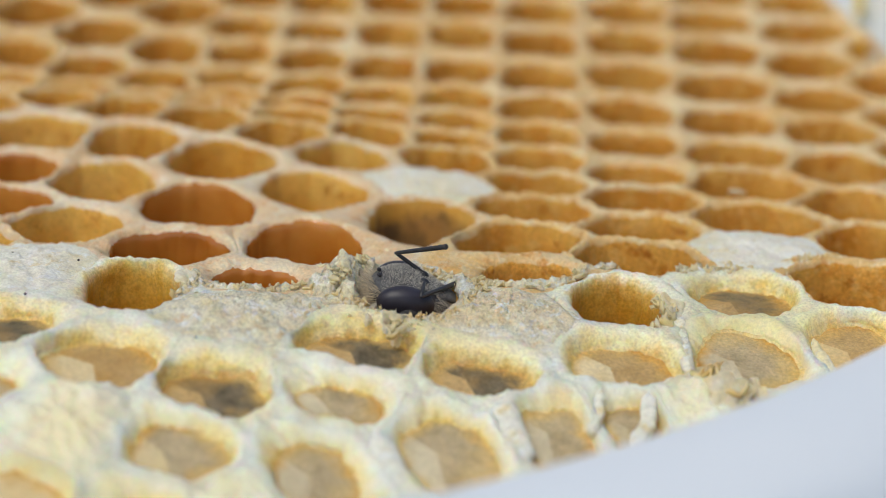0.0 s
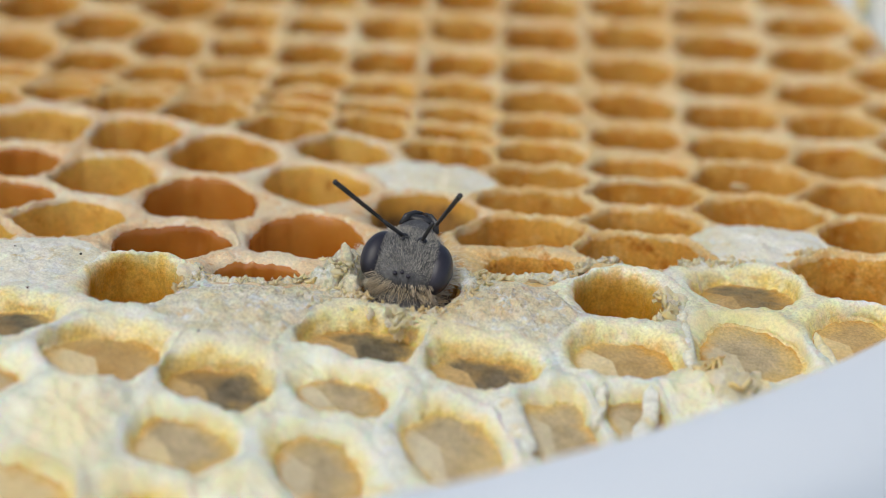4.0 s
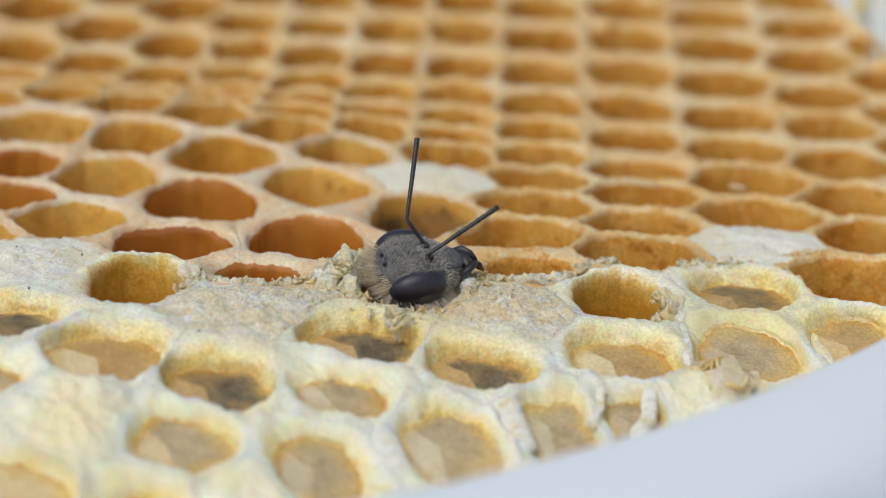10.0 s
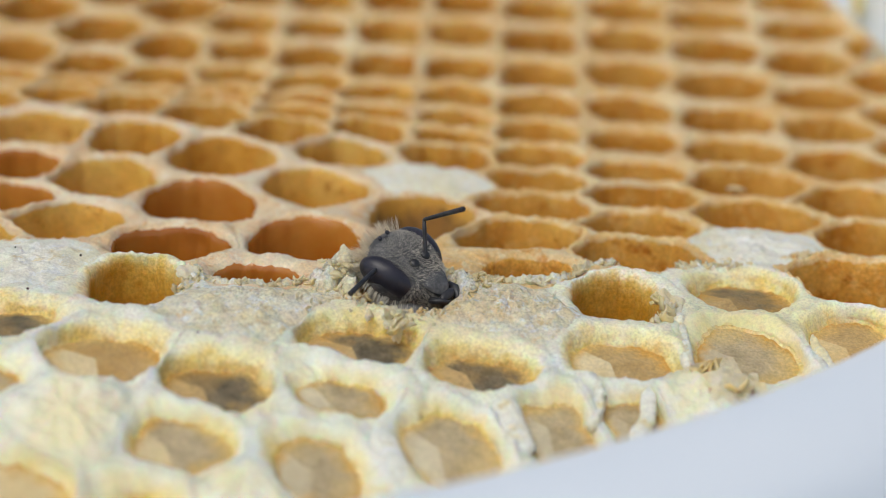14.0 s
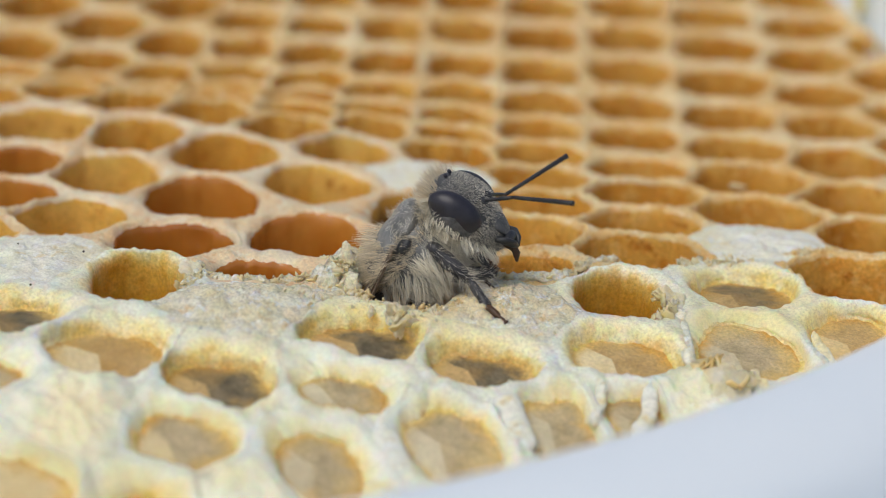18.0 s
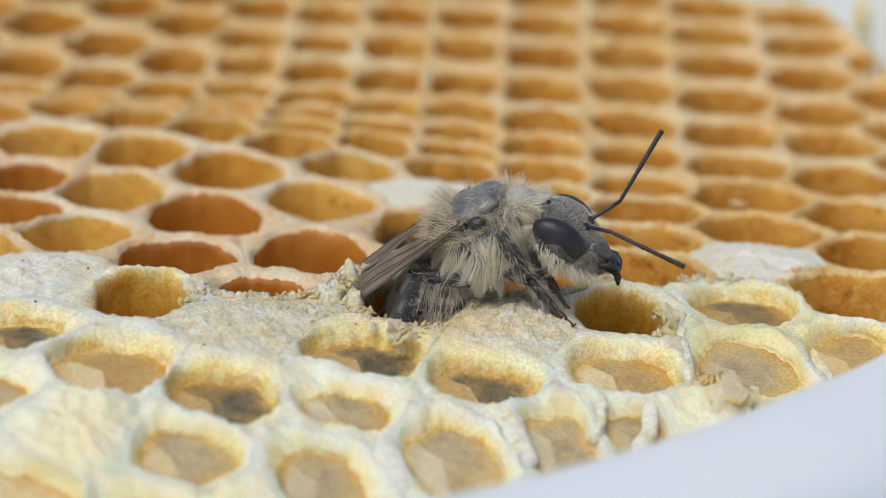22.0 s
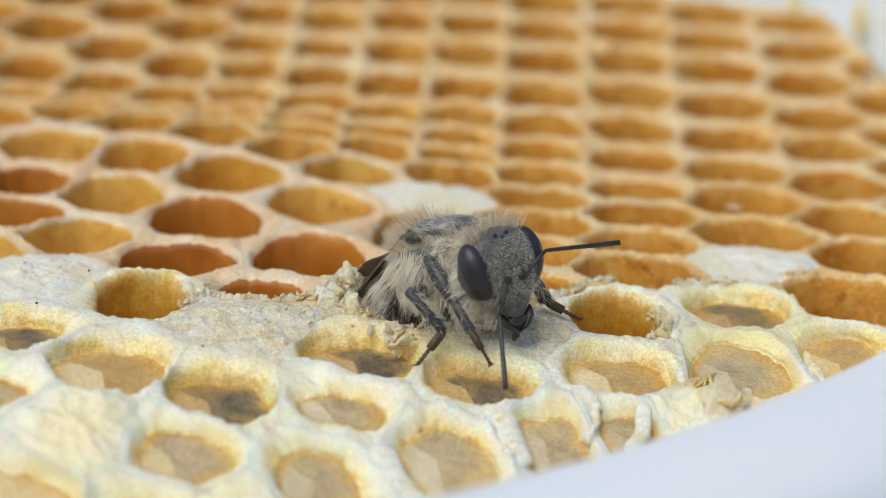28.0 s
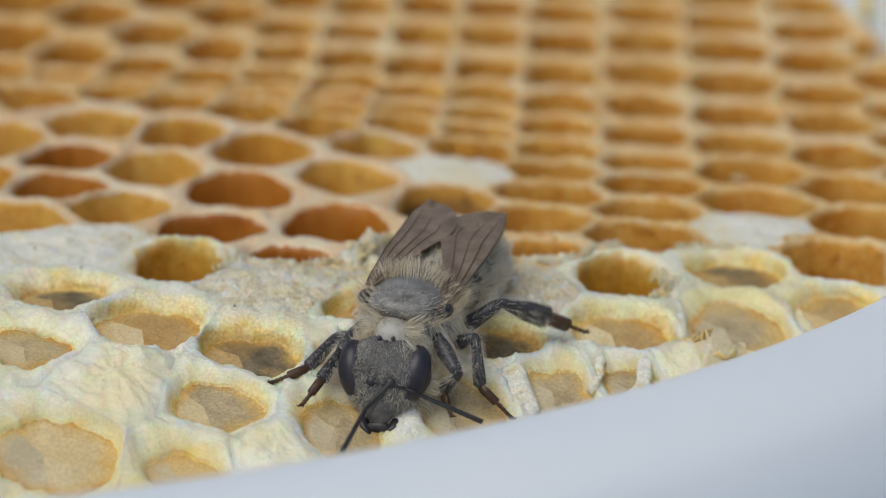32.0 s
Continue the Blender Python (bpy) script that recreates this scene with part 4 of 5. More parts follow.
def arc(a0, a1, r, squash=1.05):
    n = max(3, int(abs(a1 - a0) / 8))
    return [(bx + r * math.cos(math.radians(a0 + (a1 - a0) * k / n)), by + squash * r * math.sin(math.radians(a0 + (a1 - a0) * k / n))) for k in range(n + 1)]


# the torn edge of the capping round the bee's cell
TORN = "crumbly torn edge of the wax capping"
ridge("torn_capping", arc(118, 215, 2.45), 0.4, 0.95, 1, WAX_CAP, TORN)
ridge("torn_capping", arc(128, 195, 3.05), 0.6, 1.2, 2, WAX_CAP, TORN)
ridge("torn_capping", arc(140, 180, 3.6), 0.45, 0.4, 3, WAX_CAP, TORN)
ridge("torn_capping", arc(-25, 62, 2.35), 0.3, 0.45, 4, WAX_CAP, TORN)
ridge("torn_capping", arc(215, 335, 2.75), 0.2, 0.12, 6, WAX_CAP, TORN)
ridge("torn_capping", arc(60, 118, 2.5), 0.28, 0.4, 7, WAX_OLD, TORN)
ridge("torn_capping", arc(136, 186, 2.75), 0.5, 1.55, 9, WAX_CAP, TORN)
shreds("torn_capping", arc(132, 190, 2.75), 0.22, 0.42, 260, 8, WAX_SHRED, TORN, lift=0.8)
shreds("torn_capping", arc(115, 230, 2.45), 0.14, 0.36, 260, 1, WAX_SHRED, TORN)
shreds("torn_capping", arc(125, 190, 3.0), 0.3, 0.4, 220, 2, WAX_SHRED, TORN)
shreds("torn_capping", arc(-20, 70, 2.45), 0.14, 0.36, 170, 4, WAX_SHRED, TORN)
shreds("torn_capping", arc(0, 42, 2.8), 0.2, 0.45, 90, 5, WAX_SHRED, TORN)
shreds("torn_capping", arc(215, 340, 2.75), 0.14, 0.26, 200, 6, WAX_SHRED, TORN)
shreds("torn_capping", arc(60, 120, 2.5), 0.14, 0.4, 120, 7, WAX_SHRED_GOLD, TORN)
# broken walls behind the capped row
WALLS = "jagged broken cell wall"
for k, (points, width, tall, mat) in enumerate((
        ([(2.7, 1.2), (3.6, 1.0), (4.8, 1.1), (6.0, 1.3), (6.6, 1.9)], 0.22, 0.35, WAX_CAP),
        ([(6.7, 2.6), (7.2, 3.9), (8.4, 4.3)], 0.22, 0.4, WAX_CAP),
        ([(-8.4, 0.9), (-8.0, -0.6), (-6.6, -1.1), (-5.2, -1.0), (-3.9, -0.2)], 0.26, 0.3, WAX_CAP),
        ([(-8.6, -2.6), (-8.3, -1.4), (-8.2, -0.3)], 0.3, 0.35, WAX_WHITE),
        ([(-3.6, -0.9), (-3.0, 0.4), (-2.7, 1.6)], 0.35, 0.7, WAX_CAP),
        ([(10.8, 4.1), (12.0, 4.4), (13.6, 4.6)], 0.25, 0.25, WAX_WHITE),
        ([(15.4, 5.9), (16.5, 6.6), (18.0, 6.8)], 0.3, 0.35, WAX_OLD))):
    ridge("broken_wall", points, width, tall, 11 + k, mat, WALLS)
    shreds("broken_wall", points, 0.13, 0.36, 55 * (len(points) - 1), 11 + k, WAX_SHRED, WALLS)
RIB = "white rib of fresh wax"
ridge("wax_rib", [(3.7, -8.6), (4.1, -9.8), (4.5, -11.4)], 0.5, 0.3, 21, WAX_WHITE, RIB, 0.3)
ridge("wax_rib", [(10.6, 0.2), (10.5, -2.8), (10.7, -5.2)], 0.26, 0.2, 22, WAX_WHITE, RIB, 0.4)
ridge("wax_rib", [(15.6, -2.0), (16.0, -3.4), (16.2, -4.7)], 0.22, 0.25, 23, WAX_WHITE, RIB, 0.4)
ridge("wax_rib", [(9.1, -6.8), (9.0, -8.3), (8.4, -9.8)], 0.28, 0.2, 25, WAX_WHITE, RIB, 0.3)
ridge("wax_rib", [(-0.7, -11.2), (-0.2, -12.4), (0.3, -13.6)], 0.5, 0.3, 26, WAX_WHITE, RIB, 0.3)
ridge("wax_rib", [(7.3, -6.9), (7.2, -8.2), (6.9, -9.6)], 0.2, 0.3, 27, WAX_WHITE, RIB, 0.5)
shreds("wax_flake", [(11.0, -5.3), (11.8, -5.9), (12.6, -6.8)], 0.16, 1.3, 26, 31, WAX_SHRED, "ragged white flakes of wax at the comb's broken edge")
shreds("wax_flake", [(9.7, -0.4), (10.2, -1.2), (9.6, -2.1)], 0.16, 0.8, 30, 32, WAX_SHRED, "ragged white flakes of wax beside an open cell")
shreds("wax_flake", [(-0.6, -3.6), (-0.2, -4.6), (-0.3, -5.2)], 0.12, 0.6, 34, 33, WAX_SHRED, "hanging crumbs of wax under the torn capping")
# curled flakes beside the open cells and along the near edge
flake(10.15, -0.9, 0.25, 1.3, 1.3, 1.3, WAX_CRUMB, (38, 14, 20))
flake(12.0, -6.7, 0.55, 2.4, 1.6, 5.2, WAX_CRUMB, (62, 12, 8))
flake(13.0, -6.0, 0.2, 1.0, 0.9, 6.6, WAX_CRUMB, (60, 0, -20))
flake(-0.5, -4.3, 0.05, 0.9, 0.7, 7.7, WAX_CAP, (60, 0, 0))
flake(-0.3, -4.9, -0.2, 0.6, 0.8, 8.4, WAX_CRUMB, (75, 0, 15))
flake(-8.5, -0.6, 0.3, 0.9, 1.2, 9.4, WAX_CRUMB, (30, 0, 10))

crumb_meshes = []
rng = random.Random(5)
for k in range(8):
    bm = bmesh.new()
    bmesh.ops.create_icosphere(bm, subdivisions=3, radius=1)
    for v in bm.verts:
        n1 = noise.noise(v.co * 1.4 + Vector((k * 5.0, 0, 0)))
        n2 = noise.noise(v.co * 3.5 + Vector((0, k * 5.0, 0)))
        v.co *= 1 + 0.9 * n1 + 0.4 * n2
        v.co.x *= 1.7
        v.co.z *= 0.6
        v.co *= 0.15 * MM
    me = bpy.data.meshes.new("wax_crumb")
    bm.to_mesh(me)
    bm.free()
    me.polygons.foreach_set("use_smooth", [True] * len(me.polygons))
    me.materials.append(WAX_CRUMB)
    crumb_meshes.append(me)


def crumb(x, y, size, lift=0.1):
    ob = new("wax_crumb", rng.choice(crumb_meshes))
    ob.parent = comb
    ob.matrix_basis = pose(x * MM, y * MM, (height(x, y) + crumble(x, y) + lift) * MM, rng.uniform(0, 360), rng.uniform(0, 360), rng.uniform(0, 360)) @ Matrix.Scale(size, 4)


for k in range(220):
    a, r = rng.uniform(0, 2 * math.pi), 2.35 + abs(rng.gauss(0, 0.55))
    if math.sin(a) < 0.15:
        r += 0.75
    crumb(bx + r * math.cos(a), by + r * 0.95 * math.sin(a), rng.uniform(0.25, 1.0) ** 1.5 * 0.8, 0.1)
for k in range(70):
    x, y = rng.uniform(-8.0, 5.8), rng.gauss(-2.2, 1.3)
    if abs(x - bx) > 2.6:
        crumb(x, y, rng.uniform(0.15, 0.5), 0.3)
for x, y, s in ((9.9, -1.9, 1.2), (10.1, -1.4, 1.4), (10.3, -0.8, 1.1), (-0.4, -4.2, 1.8), (0.0, -4.9, 1.5), (14.5, 18.6, 1.3), (9.6, -2.3, 1.0)):
    crumb(x, y, s, 0.15)
speck = bmesh.new()
bmesh.ops.create_icosphere(speck, subdivisions=2, radius=0.05)
speck = part("dark_speck", moved(speck, pose(-7.45, -7.2, height(-7.45, -7.2) + 0.2)), SPECK, comb, "tiny dark speck on the wax")
for x, y in ((-12.9, 1.3), (-15.6, 2.0), (-16.6, -0.9), (-14.2, -3.7), (-5.2, 30.0)):
    ob = new("dark_speck", speck.data)
    ob.parent = comb
    ob.matrix_basis = Matrix.Translation(Vector((x + 7.45, y + 7.2, height(x, y) - height(-7.45, -7.2) + 0.1)) * MM)

# yellow wax smeared down the inside of the tub
for k, (x, y, z, w, h) in enumerate(((24.0, 49.4, 3.7, 0.6, 1.1), (21.2, 57.1, 3.6, 0.5, 1.2), (13.5, 70.3, 1.4, 0.6, 1.2), (5.7, 79.3, -0.4, 0.7, 1.2))):
    d = Vector((TUB[0] - x, TUB[1] - y)).normalized()
    bm = ball(w, 0.25, h, 16, 12, lambda c: c * (1 + 0.3 * noise.noise(c + Vector((k * 7.0, 0, 0)))))
    r = 69.6
    moved(bm, Matrix.Translation((TUB[0] - d.x * r, TUB[1] - d.y * r, z)) @ Matrix.Rotation(math.atan2(d.y, d.x) - math.pi / 2, 4, "Z"))
    tagged(part("wax_smear", bm, WAX_SMEAR, None), "yellow smear of wax stuck to the tub", "wax smear", "smears on the tub")


# ---- what moves ----
def frame_of(p, f, u):
    """The pose of a thing at p (millimetres) whose front looks along f, with u upwards."""
    f = Vector(f).normalized()
    r = f.cross(Vector(u)).normalized()
    m = Matrix((r, f, r.cross(f))).transposed().to_4x4()
    return Matrix.Translation(Vector(p) * MM) @ m


def along(p, d, pole):
    """A pose at p with +Z along d and +Y towards pole."""
    z = Vector(d).normalized()
    x = Vector(pole).cross(z).normalized()
    m = Matrix((x, z.cross(x), z)).transposed().to_4x4()
    return Matrix.Translation(Vector(p)) @ m


def bend(h, foot, a, b, pole):
    """The knee between h and foot for two bones of length a and b, bent towards pole."""
    d = foot - h
    n = min(max(d.length, abs(a - b) + 1e-6), (a + b) * 0.999)
    d = d.normalized()
    k = (a * a - b * b + n * n) / (2 * n)
    up = (pole - d * pole.dot(d)).normalized()
    return h + d * k + up * math.sqrt(max(0.0, a * a - k * k)), h + d * n


# seconds, place, direction of the front, direction of the back (upwards)
BODY = [
    (0, 0.20, 0.20, -3.14, (0.05, 0.05, 1.00), (0.00, -1.00, 0.10)),
    (1, 0.08, 0.20, -2.98, (0.05, 0.05, 1.00), (0.00, -1.00, 0.10)),
    (1.5, 0.08, 0.25, -2.52, (0.05, 0.05, 1.00), (0.00, -1.00, 0.10)),
    (2, 0.23, 0.30, -1.94, (0.05, 0.05, 1.00), (0.00, -1.00, 0.10)),
    (2.5, 0.19, 0.30, -2.10, (0.05, 0.05, 1.00), (0.00, -1.00, 0.10)),
    (3, -0.01, 0.30, -1.75, (0.05, 0.05, 1.00), (0.00, -1.00, 0.10)),
    (3.5, -0.07, 0.23, -1.93, (0.06, 0.08, 1.00), (0.00, -1.00, 0.12)),
    (5.5, -0.54, -0.03, -1.16, (0.09, 0.22, 1.00), (0.00, -1.00, 0.22)),
    (6, -0.20, -0.10, -0.98, (0.10, 0.25, 1.00), (0.00, -1.00, 0.25)),
    (6.5, -0.54, -0.20, -1.11, (0.05, 0.25, 1.00), (0.00, -1.00, 0.25)),
    (7, -0.26, -0.30, -0.64, (0.00, 0.25, 1.00), (0.00, -1.00, 0.25)),
    (7.5, -0.42, -0.15, -1.34, (0.00, 0.18, 1.00), (0.00, -1.00, 0.18)),
    (8, -0.22, 0.00, -1.00, (0.00, 0.10, 1.00), (0.00, -1.00, 0.10)),
    (8.5, -0.50, 0.15, -1.59, (0.02, 0.08, 1.00), (0.00, -1.00, 0.10)),
    (9, -0.04, 0.30, -2.24, (0.05, 0.05, 1.00), (0.00, -1.00, 0.10)),
    (9.5, 0.24, 0.25, -2.27, (0.05, 0.05, 1.00), (0.00, -1.00, 0.10)),
    (10, 0.35, 0.20, -2.22, (0.05, 0.05, 1.00), (0.00, -1.00, 0.10)),
    (10.5, 0.02, 0.20, -2.25, (0.05, 0.05, 1.00), (0.00, -1.00, 0.10)),
    (11, 0.11, 0.20, -2.22, (0.05, 0.05, 1.00), (0.00, -1.00, 0.10)),
    (11.5, 0.02, 0.20, -2.11, (0.05, 0.05, 1.00), (0.00, -1.00, 0.10)),
    (12, -0.16, 0.20, -2.01, (0.05, 0.05, 1.00), (0.00, -1.00, 0.10)),
    (12.5, -0.05, 0.20, -1.98, (0.05, 0.05, 1.00), (0.00, -1.00, 0.10)),
    (13, -0.09, 0.20, -2.14, (0.05, 0.05, 1.00), (0.00, -1.00, 0.10)),
    (13.5, -0.14, 0.20, -2.01, (0.05, 0.05, 1.00), (0.00, -1.00, 0.10)),
    (14, -0.04, 0.20, -2.24, (0.05, 0.05, 1.00), (0.00, -1.00, 0.10)),
    (14.5, -0.30, 0.12, -1.54, (0.11, 0.02, 0.99), (-0.18, -0.83, 0.15)),
    (16.5, 0.31, -0.20, 0.30, (0.35, -0.10, 0.93), (-0.90, -0.15, 0.35)),
    (17, 0.13, -0.20, 0.31, (0.35, -0.10, 0.93), (-0.90, -0.15, 0.35)),
    (17.5, -0.34, -0.15, 1.01, (0.42, -0.10, 0.89), (-0.88, -0.12, 0.42)),
    (18, 0.19, -0.10, 1.22, (0.50, -0.10, 0.85), (-0.85, -0.10, 0.50)),
    (18.5, 0.39, -0.10, 1.41, (0.61, -0.11, 0.76), (-0.76, -0.10, 0.61)),
    (19, 1.30, -0.10, 2.40, (0.72, -0.12, 0.68), (-0.68, -0.10, 0.72)),
    (19.5, 1.39, -0.10, 2.07, (0.75, -0.12, 0.64), (-0.64, -0.10, 0.75)),
    (20, 1.75, -0.10, 2.37, (0.78, -0.12, 0.60), (-0.60, -0.10, 0.78)),
    (20.5, 2.18, -0.10, 2.40, (0.80, -0.12, 0.57), (-0.57, -0.10, 0.80)),
    (21, 2.23, -0.10, 2.49, (0.82, -0.12, 0.54), (-0.54, -0.10, 0.82)),
    (21.5, 2.38, -0.10, 2.65, (0.82, -0.12, 0.54), (-0.54, -0.10, 0.82)),
    (22, 2.51, -0.10, 2.86, (0.82, -0.12, 0.54), (-0.54, -0.10, 0.82)),
    (22.5, 2.50, -0.10, 2.49, (0.82, -0.12, 0.54), (-0.54, -0.10, 0.82)),
    (23, 2.54, -0.10, 2.69, (0.82, -0.12, 0.54), (-0.54, -0.10, 0.82)),
    (23.5, 2.68, -0.10, 2.45, (0.82, -0.12, 0.54), (-0.54, -0.10, 0.82)),
    (24, 2.52, -0.10, 2.73, (0.82, -0.12, 0.54), (-0.54, -0.10, 0.82)),
    (24.5, 2.51, -0.10, 2.49, (0.82, -0.14, 0.54), (-0.54, -0.10, 0.82)),
    (25, 2.39, -0.10, 2.62, (0.82, -0.15, 0.54), (-0.54, -0.10, 0.82)),
    (25.5, 2.58, -0.52, 2.64, (0.80, -0.24, 0.50), (-0.47, -0.04, 0.86)),
    (27.5, 2.00, -2.20, 2.36, (0.70, -0.60, 0.35), (-0.20, 0.20, 1.00)),
    (28, 1.32, -2.20, 2.40, (0.60, -0.70, 0.35), (-0.20, 0.25, 1.00)),
    (28.5, 1.65, -2.05, 2.54, (0.45, -0.80, 0.32), (-0.12, 0.28, 1.00)),
    (29, 1.71, -1.90, 2.49, (0.30, -0.90, 0.30), (-0.05, 0.30, 1.00)),
    (29.5, 1.44, -2.35, 3.02, (0.15, -0.92, 0.28), (-0.02, 0.28, 1.00)),
    (30, 0.24, -2.80, 2.30, (0.00, -0.95, 0.25), (0.00, 0.25, 1.00)),
    (30.5, 0.49, -3.25, 1.90, (0.14, -0.95, 0.08), (0.00, 0.08, 1.00)),
    (31, 2.36, -3.70, 1.25, (0.28, -0.95, -0.10), (0.00, -0.10, 1.00)),
    (31.5, 0.49, -6.60, 0.77, (-0.50, -0.85, -0.15), (0.00, -0.15, 1.00)),
    (32, -0.35, -9.20, 0.33, (-0.30, -0.93, -0.22), (0.00, -0.20, 1.00)),
]
HEAD = [
    (0, 0.20, 0.20, -0.44, (0.35, -0.10, 0.93), (-0.90, -0.10, 0.35)),
    (1, 0.08, 0.20, -0.28, (0.20, -0.15, 0.95), (-0.95, -0.10, 0.20)),
    (1.5, 0.07, 0.25, 0.17, (0.10, -0.30, 0.93), (-0.35, -0.85, -0.30)),
    (2, 0.23, 0.30, 0.76, (0.50, -0.15, 0.85), (-0.50, -0.80, 0.00)),
    (2.5, 0.21, 0.30, 0.26, (0.20, -0.45, 0.87), (-0.33, -0.78, -0.45)),
    (3, -0.01, 0.30, 0.75, (0.20, -0.62, 0.75), (-0.33, -0.65, -0.62)),
    (3.5, -0.05, 0.38, 0.68, (0.10, -0.45, 0.90), (-0.20, -0.85, -0.45)),
    (5.5, 0.31, 0.72, 1.36, (0.15, -0.45, 0.88), (-0.20, -0.85, -0.45)),
    (6, 0.75, 0.80, 1.12, (0.35, 0.55, 0.75), (0.30, -0.80, 0.45)),
    (6.5, 0.20, 0.70, 1.34, (0.15, -0.45, 0.88), (-0.20, -0.85, -0.45)),
    (7, 0.39, 0.60, 1.83, (-0.10, -0.22, 0.95), (0.36, -0.88, -0.22)),
    (7.5, 0.20, 0.55, 1.12, (0.00, -0.15, 0.97), (0.00, -0.97, -0.15)),
    (8, 0.43, 0.50, 1.60, (0.25, -0.20, 0.94), (0.03, -0.97, -0.20)),
    (8.5, 0.15, 0.40, 1.06, (0.10, 0.35, 0.90), (0.00, -0.90, 0.35)),
    (9, -0.04, 0.30, 0.46, (0.45, -0.25, 0.86), (-0.30, -0.85, -0.25)),
    (9.5, 0.25, 0.25, 0.43, (0.30, -0.40, 0.86), (-0.75, -0.50, -0.05)),
    (10, 0.35, 0.20, 0.48, (0.20, -0.40, 0.90), (-0.90, -0.35, 0.10)),
    (10.5, -0.02, 0.20, 0.45, (0.22, -0.38, 0.90), (-0.92, -0.25, 0.15)),
    (11, 0.11, 0.20, 0.48, (0.22, -0.38, 0.90), (-0.92, -0.25, 0.15)),
    (11.5, 0.02, 0.20, 0.59, (0.22, -0.35, 0.90), (-0.92, -0.20, 0.15)),
    (12, -0.51, 0.20, 0.89, (-0.08, -0.30, 0.92), (-0.93, -0.10, -0.10)),
    (12.5, -0.04, 0.20, 0.89, (0.10, -0.30, 0.92), (-0.92, -0.10, 0.05)),
    (13, -0.09, 0.20, 0.66, (0.35, -0.30, 0.87), (-0.88, -0.10, 0.40)),
    (13.5, -0.15, 0.20, 0.72, (0.45, -0.32, 0.80), (-0.70, 0.05, 0.62)),
    (14, -0.04, 0.20, 0.46, (0.40, -0.50, 0.75), (-0.60, 0.15, 0.70)),
    (14.5, 0.00, 0.10, 0.88, (0.60, -0.40, 0.60), (-0.60, 0.10, 0.75)),
    (16.5, 2.12, -0.30, 1.42, (0.70, -0.30, 0.49), (-0.53, 0.10, 0.85)),
    (17, 1.62, -0.60, 1.97, (0.26, -0.90, 0.21), (-0.26, 0.10, 0.97)),
    (17.5, 1.37, -0.45, 2.62, (0.50, -0.80, 0.25), (-0.30, 0.15, 1.00)),
    (18, 2.12, -0.30, 2.94, (0.62, -0.25, 0.75), (-0.75, 0.15, 0.63)),
    (18.5, 2.60, -0.30, 2.63, (0.81, -0.24, 0.52), (-0.51, 0.14, 0.85)),
    (19, 4.27, -0.30, 2.94, (0.75, -0.22, 0.62), (-0.64, 0.12, 0.76)),
    (19.5, 4.65, -0.35, 2.59, (0.72, -0.24, 0.61), (-0.63, 0.12, 0.75)),
    (20, 5.50, -0.40, 2.89, (0.78, -0.25, 0.50), (-0.61, 0.10, 0.78)),
    (20.5, 5.65, -0.45, 2.75, (0.76, -0.25, 0.53), (-0.63, 0.10, 0.75)),
    (21, 5.43, -0.50, 2.68, (0.76, -0.25, 0.53), (-0.63, 0.10, 0.75)),
    (21.5, 5.63, -0.50, 2.71, (0.72, -0.25, 0.58), (-0.68, 0.10, 0.71)),
    (22, 6.01, -0.50, 2.88, (0.61, -0.25, 0.70), (-0.80, 0.10, 0.58)),
    (22.5, 5.77, -0.55, 2.51, (0.81, -0.38, 0.32), (-0.47, 0.05, 0.86)),
    (23, 5.41, -0.60, 2.80, (0.79, -0.38, 0.35), (-0.50, 0.05, 0.84)),
    (23.5, 5.54, -0.60, 2.42, (0.76, -0.38, 0.42), (-0.57, 0.05, 0.80)),
    (24, 5.33, -0.60, 2.65, (0.75, -0.38, 0.43), (-0.59, 0.05, 0.79)),
    (24.5, 5.18, -0.70, 2.31, (0.75, -0.38, 0.43), (-0.59, 0.05, 0.79)),
    (25, 4.85, -0.80, 2.40, (0.74, -0.60, 0.13), (-0.37, 0.00, 0.93)),
    (25.5, 5.22, -1.54, 2.48, (0.74, -0.60, 0.09), (-0.20, 0.00, 1.01)),
    (27.5, 4.28, -4.50, 2.64, (0.55, -0.80, 0.15), (-0.25, 0.10, 1.00)),
    (28, 3.50, -4.50, 2.52, (0.55, -0.80, 0.15), (-0.30, 0.10, 1.00)),
    (28.5, 3.29, -4.50, 2.37, (0.30, -0.92, 0.20), (-0.10, 0.20, 1.00)),
    (29, 2.78, -4.50, 2.01, (0.10, -0.95, 0.25), (0.00, 0.25, 0.97)),
    (29.5, 2.07, -5.00, 2.50, (0.05, -0.95, 0.25), (0.00, 0.25, 0.97)),
    (30, 0.27, -5.50, 1.52, (0.00, -0.95, 0.25), (0.00, 0.25, 0.97)),
    (30.5, 0.62, -6.00, 1.03, (0.05, -0.95, 0.25), (0.00, 0.25, 0.97)),
    (31, 2.89, -6.50, 0.25, (0.00, -0.95, 0.28), (0.00, 0.28, 0.97)),
    (31.5, -0.93, -9.30, -0.29, (-0.30, -0.90, 0.30), (-0.05, 0.30, 0.95)),
    (32, -1.16, -11.80, -1.50, (-0.08, -0.93, 0.35), (0.05, 0.35, 0.95)),
]
